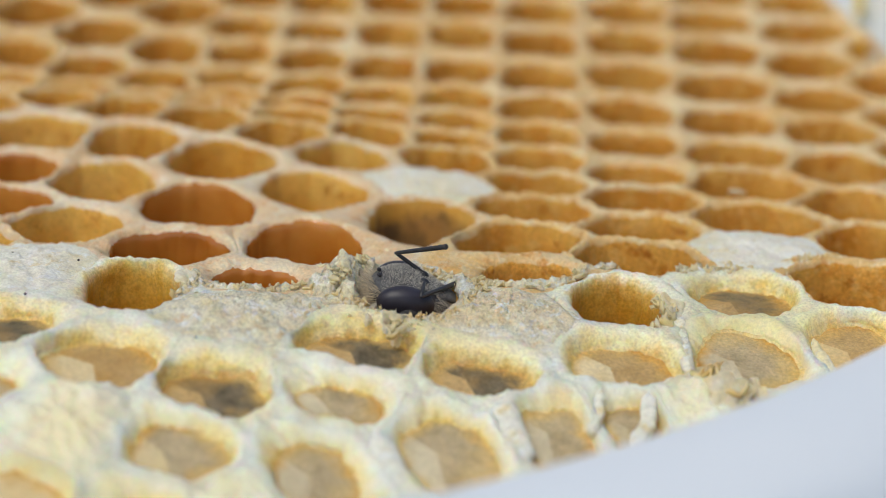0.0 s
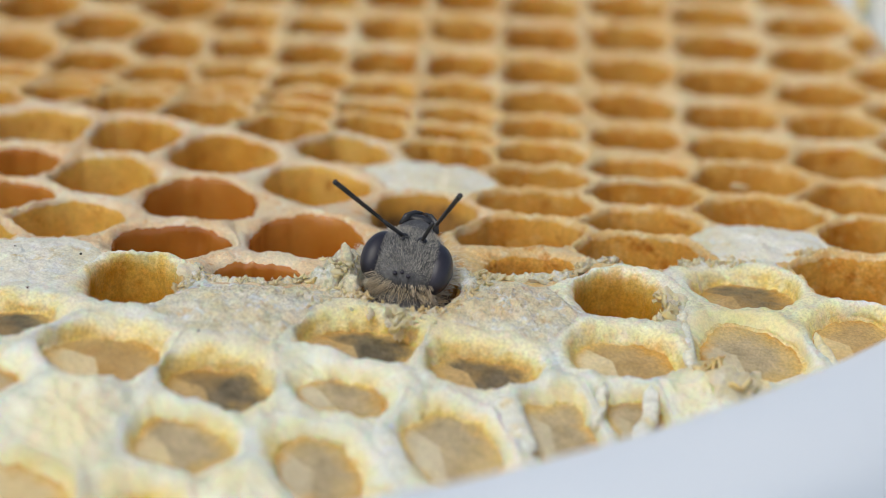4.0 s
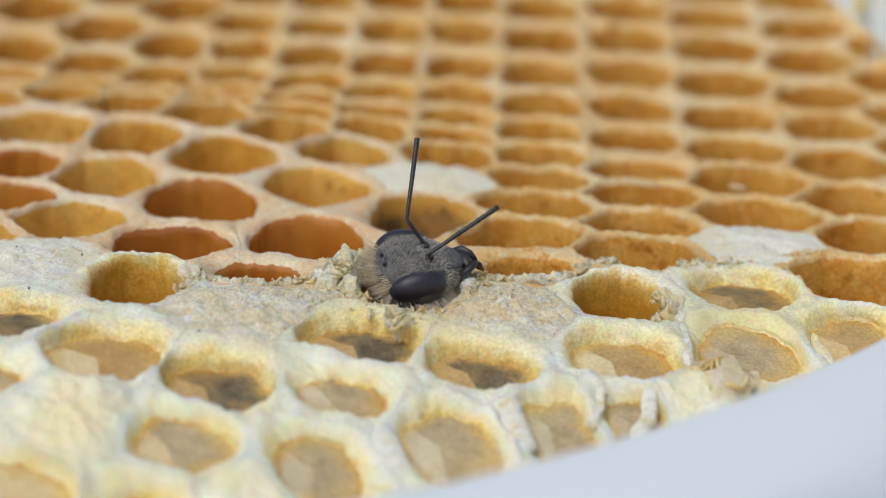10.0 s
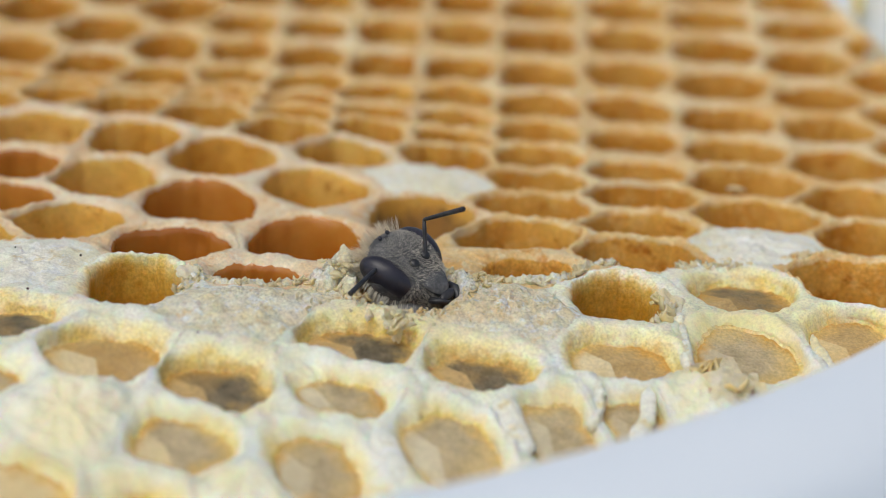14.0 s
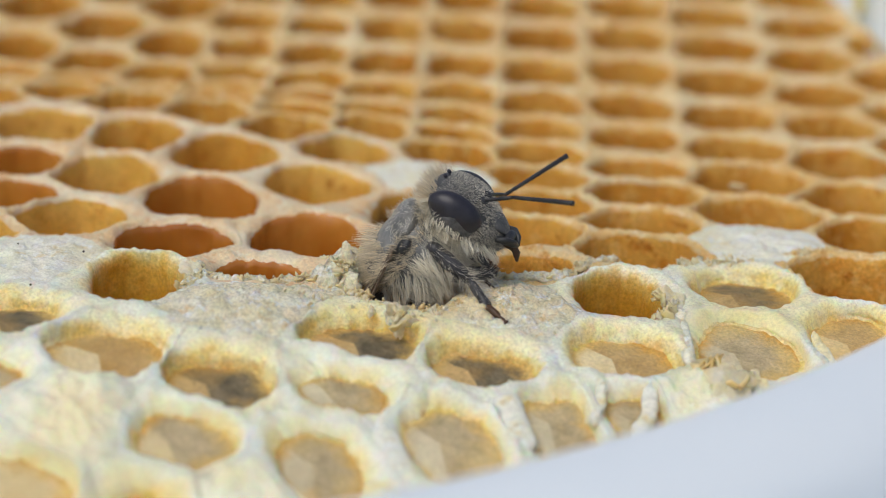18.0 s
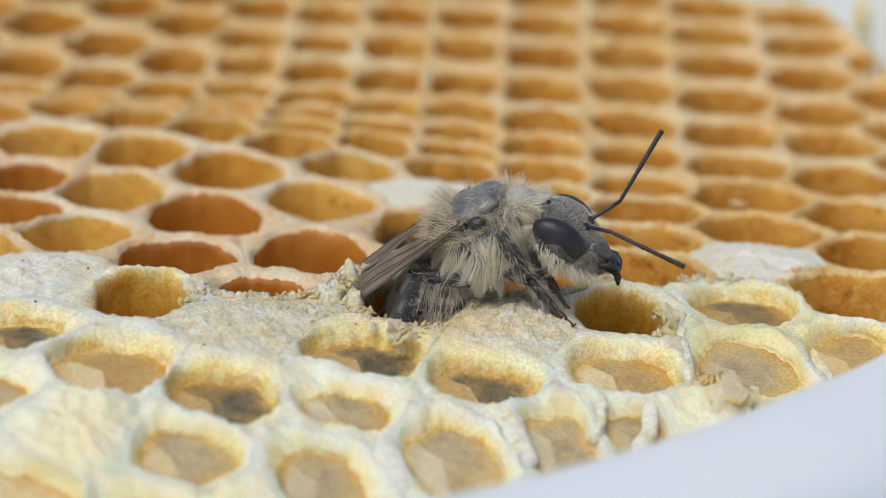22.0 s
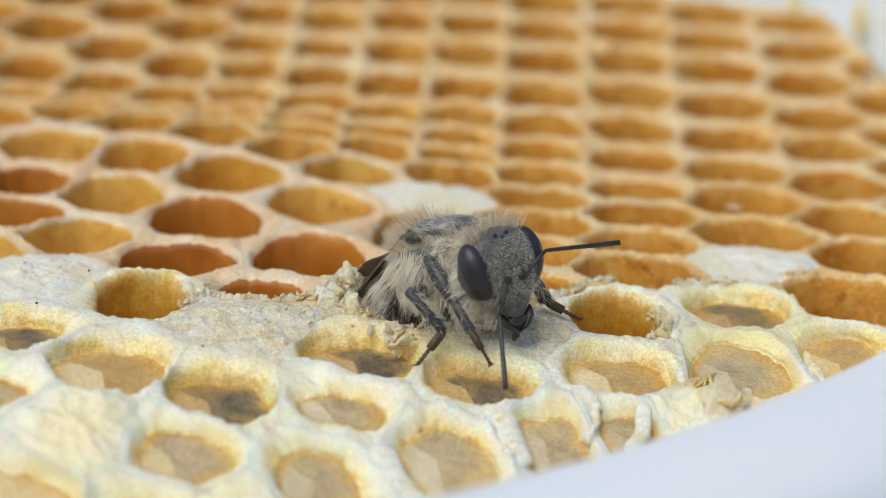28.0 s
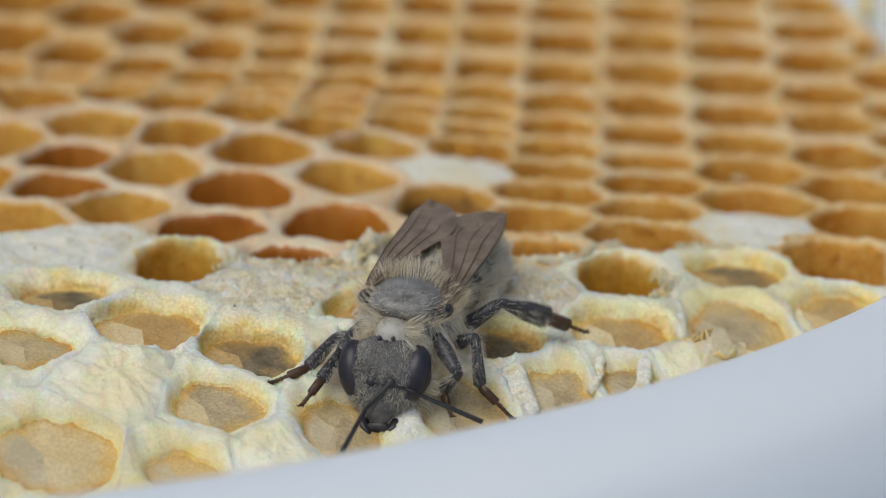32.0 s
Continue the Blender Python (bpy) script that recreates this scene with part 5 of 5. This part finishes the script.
# seconds, elbow and tip of each antenna
ANTENNAE = [
    (0, (-0.46, 0.65, 1.22), (1.48, -1.70, 2.19), (0.59, -1.57, 0.15), (2.20, 1.19, 0.07)),
    (1, (-0.82, 0.55, 1.30), (1.65, -1.36, 2.03), (0.62, -1.59, 0.93), (2.24, 1.13, 0.47)),
    (1.5, (-0.83, -0.41, 2.26), (-2.10, -1.84, 4.83), (1.21, -0.69, 2.02), (2.90, -2.34, 4.18)),
    (2, (0.43, 1.70, 1.65), (0.53, 2.42, 4.76), (0.98, -1.28, 1.79), (4.16, -1.44, 1.56)),
    (2.5, (-0.90, -0.41, 2.50), (-2.82, -1.68, 4.73), (1.74, -0.41, 2.12), (4.46, -1.51, 3.39)),
    (3, (-0.27, 0.31, 3.25), (-0.62, 1.87, 6.02), (0.79, -0.86, 2.87), (3.57, -0.56, 4.42)),
    (3.5, (-1.22, -0.70, 2.36), (-3.16, -2.67, 3.98), (0.72, -0.95, 2.38), (1.37, -3.61, 4.03)),
    (5.5, (-0.50, 0.33, 3.58), (-1.68, -0.57, 6.42), (1.62, 0.09, 3.21), (3.58, -1.35, 5.30)),
    (6, (0.80, 1.06, 3.16), (0.45, 1.73, 6.27), (1.92, 0.90, 2.57), (4.39, 0.28, 4.51)),
    (6.5, (-0.78, 0.39, 3.49), (-2.29, -0.53, 6.15), (1.42, -0.09, 3.10), (3.33, -2.10, 4.71)),
    (7, (-0.77, 2.19, 2.43), (-3.89, 2.21, 3.15), (0.98, 1.17, 3.56), (1.03, 2.66, 6.39)),
    (7.5, (-1.01, 0.43, 3.11), (-2.63, -0.79, 5.59), (0.96, -0.18, 2.92), (1.96, -2.95, 4.17)),
    (8, (-0.15, -0.48, 3.05), (-2.67, -0.13, 4.99), (2.36, 0.49, 2.68), (2.26, -2.34, 4.15)),
    (8.5, (-0.52, -0.51, 2.92), (-1.25, -3.23, 4.45), (1.14, -0.59, 2.77), (2.07, -3.27, 4.25)),
    (9, (0.16, 1.52, 2.16), (1.12, 0.66, 5.09), (1.43, -1.07, 1.53), (4.37, -1.50, 0.36)),
    (9.5, (1.05, -0.09, 2.52), (3.20, -1.86, 4.09), (1.07, -1.32, 1.79), (1.63, -4.35, 2.63)),
    (10, (-0.04, -0.15, 2.44), (0.11, 0.93, 5.45), (0.78, -1.50, 1.59), (3.34, -1.09, 3.47)),
    (10.5, (0.82, 0.19, 2.61), (2.83, -1.39, 4.52), (1.31, -1.17, 1.44), (3.78, -3.02, 0.61)),
    (11, (-0.50, -0.04, 2.33), (0.19, 2.42, 4.26), (0.59, -1.58, 1.44), (3.48, -2.84, 2.01)),
    (11.5, (0.53, -0.11, 2.79), (1.72, -2.30, 4.79), (0.69, -1.42, 2.10), (2.06, -4.21, 2.87)),
    (12, (-0.42, -0.56, 2.51), (0.53, 0.11, 5.49), (0.33, 1.02, 1.79), (1.43, 4.00, 1.41)),
    (12.5, (0.91, 0.06, 2.89), (2.58, -1.68, 4.98), (0.73, -1.49, 2.13), (1.88, -4.41, 2.74)),
    (13, (0.87, 1.16, 2.46), (3.62, -0.48, 2.37), (0.83, 0.96, 0.91), (2.20, 3.57, -0.32)),
    (13.5, (0.78, 0.32, 2.87), (1.42, -0.38, 5.93), (0.62, -1.71, 1.87), (1.69, -4.69, 2.32)),
    (14, (0.55, 0.29, 2.54), (2.03, -2.31, 3.68), (-1.07, -0.70, 0.92), (-2.08, -3.72, 0.58)),
    (14.5, (1.58, -0.02, 2.64), (3.25, -0.92, 5.22), (1.06, -1.79, 1.92), (2.49, -4.53, 2.74)),
    (16.5, (3.16, 0.03, 2.56), (5.97, -1.46, 2.24), (2.62, -1.49, 2.55), (4.54, -3.98, 1.98)),
    (17, (3.17, -0.96, 2.63), (5.37, -2.97, 3.81), (1.75, -2.98, 1.60), (1.16, -6.12, 1.37)),
    (17.5, (2.98, -1.40, 3.68), (4.09, -2.77, 6.35), (2.03, -2.51, 3.36), (2.97, -5.02, 5.11)),
    (18, (3.62, 0.98, 3.36), (6.03, 2.63, 4.67), (3.78, -1.58, 3.89), (5.97, -3.86, 4.34)),
    (18.5, (5.13, -0.55, 2.91), (7.78, -2.34, 3.10), (4.57, -1.89, 2.86), (6.65, -4.32, 2.79)),
    (19, (5.38, 0.89, 3.76), (6.24, 3.71, 5.01), (5.94, -1.66, 3.97), (9.10, -1.78, 4.46)),
    (19.5, (6.85, -0.49, 3.12), (9.36, -2.05, 4.34), (6.27, -1.99, 2.93), (8.04, -4.61, 3.41)),
    (20, (6.29, -0.04, 4.09), (7.88, 2.32, 5.55), (6.50, -2.19, 3.20), (8.98, -2.92, 1.32)),
    (20.5, (7.12, -1.36, 3.32), (7.38, -4.32, 4.53), (7.22, -2.08, 2.71), (9.18, -4.57, 2.29)),
    (21, (7.32, -0.25, 3.50), (9.55, 1.98, 4.01), (7.02, -2.05, 3.17), (8.47, -2.97, 0.47)),
    (21.5, (7.66, -1.29, 2.75), (9.09, -4.12, 2.29), (7.09, -2.30, 2.82), (8.28, -5.24, 2.41)),
    (22, (7.54, -0.20, 4.02), (9.22, 0.25, 6.70), (7.41, -2.00, 3.53), (10.17, -3.37, 2.68)),
    (22.5, (7.83, -1.01, 2.42), (10.32, -3.00, 2.19), (7.09, -2.31, 2.65), (8.82, -4.98, 2.95)),
    (23, (7.49, -0.02, 2.33), (9.65, -1.06, 0.21), (6.82, -2.44, 2.72), (7.67, -5.32, 1.61)),
    (23.5, (7.80, -0.65, 2.22), (10.95, -0.81, 2.76), (7.20, -2.17, 2.39), (9.47, -4.30, 3.14)),
    (24, (6.83, -0.30, 3.36), (8.38, 0.19, 6.12), (6.89, -2.27, 2.05), (7.22, -5.38, 1.39)),
    (24.5, (7.37, -0.78, 2.19), (10.36, -0.76, 3.35), (6.47, -2.61, 1.96), (7.80, -5.52, 1.87)),
    (25, (6.71, -0.87, 2.86), (9.72, -0.85, 3.95), (6.60, -1.57, 2.59), (7.06, -4.15, 0.75)),
    (25.5, (6.97, -2.11, 3.02), (8.25, -3.07, 5.78), (6.72, -3.18, 2.28), (9.48, -4.79, 2.39)),
    (27.5, (5.27, -3.84, 2.17), (7.04, -4.70, -0.35), (3.73, -5.82, 1.52), (3.66, -8.26, -0.54)),
    (28, (5.06, -4.49, 3.29), (7.89, -3.01, 3.48), (3.52, -5.92, 1.16), (3.86, -8.33, -0.92)),
    (28.5, (4.57, -6.40, 2.88), (5.61, -9.19, 4.04), (3.27, -6.89, 2.12), (3.64, -9.79, 0.82)),
    (29, (1.89, -5.47, 2.06), (0.50, -8.32, 2.47), (3.81, -5.63, 1.65), (4.45, -8.50, 0.39)),
    (29.5, (1.15, -5.97, 2.65), (-1.87, -6.99, 2.37), (2.55, -5.75, 3.56), (3.76, -8.26, 5.12)),
    (30, (-0.67, -6.64, 1.17), (-2.99, -7.40, -0.90), (1.00, -6.69, 0.75), (1.01, -9.85, 0.25)),
    (30.5, (0.72, -8.29, 0.93), (-0.84, -10.97, 0.14), (1.08, -8.13, 1.10), (3.60, -10.06, 0.71)),
    (31, (1.92, -7.57, -0.03), (-0.32, -9.85, -0.19), (3.86, -7.57, -0.04), (6.47, -8.99, -1.23)),
    (31.5, (-1.58, -11.41, 0.11), (-3.86, -13.50, 0.93), (-1.60, -11.30, -1.07), (-0.64, -13.49, -3.20)),
    (32, (-1.78, -13.17, -2.24), (-2.45, -16.22, -2.94), (-0.25, -12.81, -1.51), (2.74, -13.16, -2.61)),
]
# where feet stand
FEET = {
    (16.5, 1, "front"): (2.84, -3.53, -0.21),
    (17, 1, "front"): (2.89, -3.46, -0.20),
    (17.5, 1, "front"): (3.44, -2.01, -0.06),
    (18, 1, "front"): (3.73, -3.99, -0.33),
    (18, -1, "front"): (3.31, -1.01, 0.02),
    (18, 1, "hind"): (-0.20, -1.80, -2.50),
    (18.5, 1, "front"): (3.85, -3.66, -0.28),
    (18.5, -1, "front"): (4.05, 0.00, 0.03),
    (18.5, 1, "hind"): (-0.20, -1.80, -2.50),
    (19, 1, "front"): (5.32, -0.40, 0.01),
    (19, -1, "front"): (4.79, 1.01, 0.05),
    (19, 1, "hind"): (-0.20, -1.70, -2.20),
    (19.5, 1, "front"): (5.83, -1.53, -0.12),
    (19.5, -1, "front"): (5.29, 0.99, 0.04),
    (19.5, 1, "hind"): (-0.20, -1.70, -2.20),
    (20, 1, "front"): (6.34, -2.66, -0.26),
    (20, -1, "front"): (5.78, 0.96, 0.04),
    (20, 1, "hind"): (-0.20, -1.70, -2.20),
    (20.5, 1, "front"): (6.30, -3.05, -0.32),
    (20.5, -1, "front"): (6.01, -0.35, -0.04),
    (20.5, 1, "hind"): (-0.20, -1.70, -2.20),
    (21, 1, "front"): (6.26, -3.44, -0.39),
    (21, -1, "front"): (6.24, -1.66, -0.12),
    (21, 1, "hind"): (-0.20, -1.70, -2.20),
    (21.5, 1, "front"): (6.27, -3.31, -0.37),
    (21.5, -1, "front"): (6.28, -1.65, -0.12),
    (21.5, 1, "hind"): (-0.20, -1.70, -2.20),
    (22, 1, "front"): (6.28, -3.18, -0.34),
    (22, -1, "front"): (6.32, -1.63, -0.12),
    (22, 1, "hind"): (-0.20, -1.70, -2.20),
    (22.5, 1, "front"): (6.25, -2.94, -0.30),
    (22.5, -1, "front"): (6.36, -1.02, -0.06),
    (22.5, 1, "hind"): (-0.20, -1.70, -2.20),
    (23, 1, "front"): (6.22, -2.70, -0.26),
    (23, -1, "front"): (6.39, -0.41, -0.01),
    (23, 1, "hind"): (-0.20, -1.70, -2.20),
    (23.5, 1, "front"): (6.27, -2.64, -0.25),
    (23.5, -1, "front"): (6.35, -0.35, -0.01),
    (23.5, 1, "hind"): (-0.20, -1.70, -2.20),
    (24, 1, "front"): (6.31, -2.58, -0.25),
    (24, -1, "front"): (6.31, -0.30, 0.00),
    (24, 1, "hind"): (-0.20, -1.70, -2.20),
    (24.5, 1, "front"): (6.29, -2.53, -0.24),
    (24.5, -1, "front"): (6.28, -0.55, -0.02),
    (24.5, 1, "hind"): (-0.20, -1.70, -2.20),
    (25, 1, "front"): (6.27, -2.47, -0.23),
    (25, -1, "front"): (6.25, -0.80, -0.04),
    (25, 1, "hind"): (-0.20, -1.70, -2.20),
    (25.5, 1, "front"): (5.72, -3.43, -0.40),
    (25.5, -1, "front"): (6.45, -1.53, -0.16),
    (25.5, 1, "hind"): (-0.20, -1.70, -2.20),
    (27.5, 1, "middle"): (0.33, -6.70, -0.64),
    (27.5, 1, "front"): (3.49, -7.25, -1.08),
    (27.5, -1, "front"): (7.22, -4.44, -0.67),
    (27.5, 1, "hind"): (-0.50, -2.00, -1.50),
    (28, 1, "middle"): (0.48, -6.80, -0.68),
    (28, 1, "front"): (3.87, -7.47, -1.19),
    (28, -1, "front"): (6.84, -1.46, -0.12),
    (28, 1, "hind"): (-0.50, -2.00, -1.50),
    (28.5, 1, "middle"): (0.55, -6.54, -0.62),
    (28.5, 1, "front"): (3.79, -6.81, -0.99),
    (28.5, -1, "front"): (5.88, -2.89, -0.30),
    (29, 1, "middle"): (0.61, -6.27, -0.56),
    (29, 1, "front"): (3.70, -6.16, -0.80),
    (29, -1, "front"): (4.92, -4.32, -0.47),
    (29.5, 1, "front"): (-0.83, -8.45, -0.99),
    (29.5, 1, "middle"): (0.72, -6.42, -0.61),
    (29.5, -1, "front"): (5.26, -4.76, -0.59),
    (30, 1, "front"): (-0.74, -8.33, -0.96),
    (30, -1, "front"): (2.90, -7.71, -1.16),
    (30, 1, "middle"): (-1.98, -5.33, -0.23),
    (30.5, 1, "front"): (-0.76, -8.33, -0.96),
    (30.5, -1, "front"): (3.74, -7.70, -1.25),
    (30.5, 1, "middle"): (-2.92, -6.71, -0.42),
    (31, 1, "middle"): (-3.87, -8.08, -0.62),
    (31, 1, "front"): (-0.79, -8.34, -0.96),
    (31, -1, "front"): (4.59, -7.70, -1.34),
    (31, -1, "middle"): (5.72, -5.84, -0.90),
    (31.5, 1, "middle"): (-4.45, -9.25, -0.86),
    (31.5, 1, "front"): (-3.14, -10.45, -1.36),
    (31.5, -1, "middle"): (3.55, -10.11, -2.11),
    (31.5, -1, "hind"): (6.54, -4.98, -0.75),
    (31.5, -1, "front"): (3.05, -9.99, -2.05),
    (32, 1, "middle"): (-5.58, -12.26, -1.70),
    (32, 1, "front"): (-4.99, -14.93, -2.94),
    (32, -1, "front"): (1.51, -12.29, -2.76),
    (32, -1, "middle"): (3.90, -11.81, -2.93),
    (32, -1, "hind"): (6.76, -5.96, -1.04),
}
# knee, ankle and foot of the legs that show in full
JOINTS = {
    (18, 1, "front"): ((2.32, -2.01, 0.68), (3.03, -3.11, -0.05), (3.79, -4.51, -0.24)),
    (18.5, 1, "front"): ((2.84, -1.92, 1.18), (3.77, -1.76, 0.01), (4.52, -3.17, -0.04)),
    (19, 1, "front"): ((4.00, -1.68, 1.55), (4.70, -2.55, 0.56), (5.29, -1.12, 0.17)),
    (19, 1, "hind"): ((-0.55, -1.17, 1.11), (-0.13, -3.11, -0.23), (0.52, -1.03, -0.48)),
    (19.5, 1, "front"): ((4.10, -2.32, 1.40), (4.87, -3.43, 0.74), (5.72, -2.28, 0.03)),
    (19.5, 1, "hind"): ((-0.50, -1.13, 0.91), (-0.23, -3.09, -0.44), (0.45, -1.01, -0.66)),
    (20, 1, "front"): ((4.25, -2.07, 1.19), (5.22, -1.64, 0.13), (6.19, -2.90, -0.09)),
    (20, 1, "hind"): ((-0.34, -1.21, 0.94), (-0.28, -3.16, -0.46), (0.42, -1.08, -0.65)),
    (20.5, 1, "front"): ((4.35, -1.26, 0.90), (5.40, -1.76, -0.04), (6.19, -3.15, -0.14)),
    (20.5, 1, "hind"): ((0.01, -1.22, 0.93), (-0.35, -3.18, -0.40), (0.39, -1.12, -0.59)),
    (21, 1, "front"): ((4.45, -1.36, 0.96), (5.49, -1.81, -0.02), (6.22, -3.23, -0.15)),
    (21, 1, "hind"): ((0.02, -1.20, 1.09), (-0.37, -3.13, -0.28), (0.42, -1.09, -0.48)),
    (21.5, 1, "front"): ((4.58, -1.21, 1.16), (5.60, -1.42, 0.07), (6.33, -2.83, -0.09)),
    (21.5, 1, "hind"): ((0.16, -1.20, 1.26), (-0.28, -3.13, -0.10), (0.50, -1.08, -0.27)),
    (22, 1, "front"): ((4.61, -1.37, 1.25), (5.58, -1.42, 0.11), (6.32, -2.83, -0.09)),
    (22, 1, "hind"): ((0.24, -1.25, 1.29), (-0.31, -3.12, -0.10), (0.47, -1.07, -0.25)),
    (22.5, 1, "front"): ((4.44, -3.22, 1.72), (5.44, -3.94, 0.85), (6.27, -2.95, -0.08)),
    (22.5, 1, "hind"): ((0.31, -1.18, 1.17), (-0.40, -3.10, -0.08), (0.39, -1.05, -0.21)),
    (23, 1, "front"): ((4.45, -1.07, 1.07), (5.56, -1.56, 0.18), (6.26, -2.97, -0.10)),
    (23, 1, "hind"): ((0.31, -1.22, 1.24), (-0.41, -3.09, -0.07), (0.37, -1.04, -0.17)),
    (23.5, 1, "front"): ((4.34, -3.29, 1.56), (5.46, -3.96, 0.82), (6.27, -2.92, -0.09)),
    (23.5, 1, "hind"): ((0.47, -1.19, 1.10), (-0.42, -3.04, -0.14), (0.35, -0.99, -0.21)),
    (24, 1, "front"): ((4.37, -1.60, 0.96), (5.55, -1.44, 0.05), (6.28, -2.85, -0.09)),
    (24, 1, "hind"): ((0.27, -1.24, 1.20), (-0.42, -3.07, -0.19), (0.36, -1.01, -0.23)),
    (24.5, 1, "front"): ((4.32, -1.33, 0.74), (5.58, -1.45, -0.06), (6.28, -2.89, -0.10)),
    (24.5, 1, "hind"): ((0.27, -1.19, 1.06), (-0.44, -3.06, -0.26), (0.34, -1.00, -0.29)),
    (25, 1, "front"): ((4.21, -2.21, 0.90), (5.31, -1.64, 0.06), (6.24, -2.93, -0.10)),
    (25, 1, "hind"): ((0.11, -1.20, 1.07), (-0.48, -3.07, -0.33), (0.30, -1.01, -0.34)),
    (25.5, 1, "front"): ((4.17, -2.71, 0.91), (5.17, -3.80, 0.65), (6.27, -2.91, -0.10)),
    (25.5, 1, "hind"): ((0.09, -1.57, 1.13), (-0.48, -3.45, -0.25), (0.29, -1.39, -0.25)),
}
ABDOMEN_BEND = [
    (0, 0, 0),
    (16.5, 8, 0),
    (18, 25, 0),
    (19, 42, 0),
    (20, 46, 0),
    (21, 50, 0),
    (25, 50, 0),
    (27.5, 55, 0),
    (28, 55, 0),
    (29, 50, 0),
    (30, 42, 0),
    (31, 6, 0),
    (32, 6, 0),
]
WING_FOLD = [
    (0, 4, 25, 4),
    (16.5, 8, 10, 2),
    (18, 10, 8, 0),
    (19, 5, 8, 3),
    (21, 7, 8, 3),
    (25, 7, 8, 3),
    (27.5, 20, 28, 3),
    (29, 30, 24, 6),
    (30, 22, 20, 5),
    (31, -10, 10, 0),
    (32, -3, 10, 1),
]


def motions():
    body_at = {t: frame_of((x, y, z), f, u) for t, x, y, z, f, u in BODY}
    head_at = {t: frame_of((x, y, z), f, u) for t, x, y, z, f, u in HEAD}
    walk(bee, sorted(body_at.items(), key=lambda r: r[0]))
    walk(head, [(t, body_at[t].inverted() @ m) for t, m in sorted(head_at.items(), key=lambda r: r[0])])
    for k, (scape, flag) in enumerate(antennae):
        s = (-1, 1)[k]
        base = Vector((s * 0.33, 0.9, -0.12)) * MM * HEAD_SCALE
        first, second = [], []
        for row in ANTENNAE:
            t, elbow, tip = row[0], row[1 + 2 * k], row[2 + 2 * k]
            inv = head_at[t].inverted()
            e, p = inv @ (Vector(elbow) * MM), inv @ (Vector(tip) * MM)
            d1 = (e - base).normalized()
            e = base + d1 * SCAPE * MM
            first.append((t, along(base, d1, (s * 0.9, 0.3, 0.2))))
            second.append((t, along(e, p - e, (s * 0.9, 0.3, 0.2))))
        walk(scape, first)
        walk(flag, second)
    walk(abdomen, [(t, Matrix.Translation(Vector((0, -1.75, -0.1)) * MM) @ pose(0, 0, 0, rx, 0, rz)) for t, rx, rz in ABDOMEN_BEND])
    for s, wing in wings:
        walk(wing, [(t, Matrix.Translation(Vector((s * 1.68, 0.25, 1.2)) * MM) @ pose(0, 0, 0, rx, s * ry, s * rz)) for t, rx, ry, rz in WING_FOLD])
    for key, (femur, tibia, tarsus) in legs.items():
        s, kind = key
        a, b, c = (v * MM for v in LEG_SIZES[kind])
        hip = HIPS[key] * MM
        r1, r2, r3 = [], [], []
        for t, m in sorted(body_at.items(), key=lambda r: r[0]):
            spot = FEET.get((t, s, kind))
            fold = {"front": (0.7, 2.4, -2.4), "middle": (1.0, 1.4, -2.9), "hind": (1.4, -3.2, -1.7)}[kind]
            inv = m.inverted()
            foot = inv @ (Vector(spot) * MM) if spot else Vector((s * fold[0], fold[1], fold[2])) * MM
            ahead, aside = m.to_3x3() @ Vector((0, 1, 0)), m.to_3x3() @ Vector((s, 0, 0))
            ahead.z = aside.z = 0
            out = inv.to_3x3() @ (aside * 0.55 + ahead * {"front": 0.8, "middle": 0.1, "hind": -0.7}[kind] + Vector((0, 0, -0.4))).normalized()
            if not spot:
                out = Vector((s * 0.1, -0.2 if kind != "front" else 0.3, -1)).normalized()
            ankle = foot - out * c
            if (ankle - hip).length > 0.98 * (a + b):
                out = (foot - hip).normalized()
                ankle = foot - out * c
            pole = Vector((s * 0.9, {"front": 0.6, "middle": 0.0, "hind": -0.5}[kind], 0.8))
            knee, ankle = bend(hip, ankle, a, b, Vector((s * 0.5, -0.2, -0.9)) if kind == "front" and t < 26 else pole if spot else Vector((s * 0.1, -0.5, -1.0)))
            if (t, s, kind) in JOINTS:
                knee, ankle, foot = (inv @ (Vector(v) * MM) for v in JOINTS[(t, s, kind)])
            mf = along(hip, knee - hip, pole)
            fi = mf.inverted()
            mt = fi @ along(knee, ankle - knee, pole)
            ms = fi @ along(ankle, foot - ankle, pole)
            r1.append((t, mf)), r2.append((t, mt)), r3.append((t, ms))
        walk(femur, r1)
        walk(tibia, r2)
        walk(tarsus, r3)


motions()
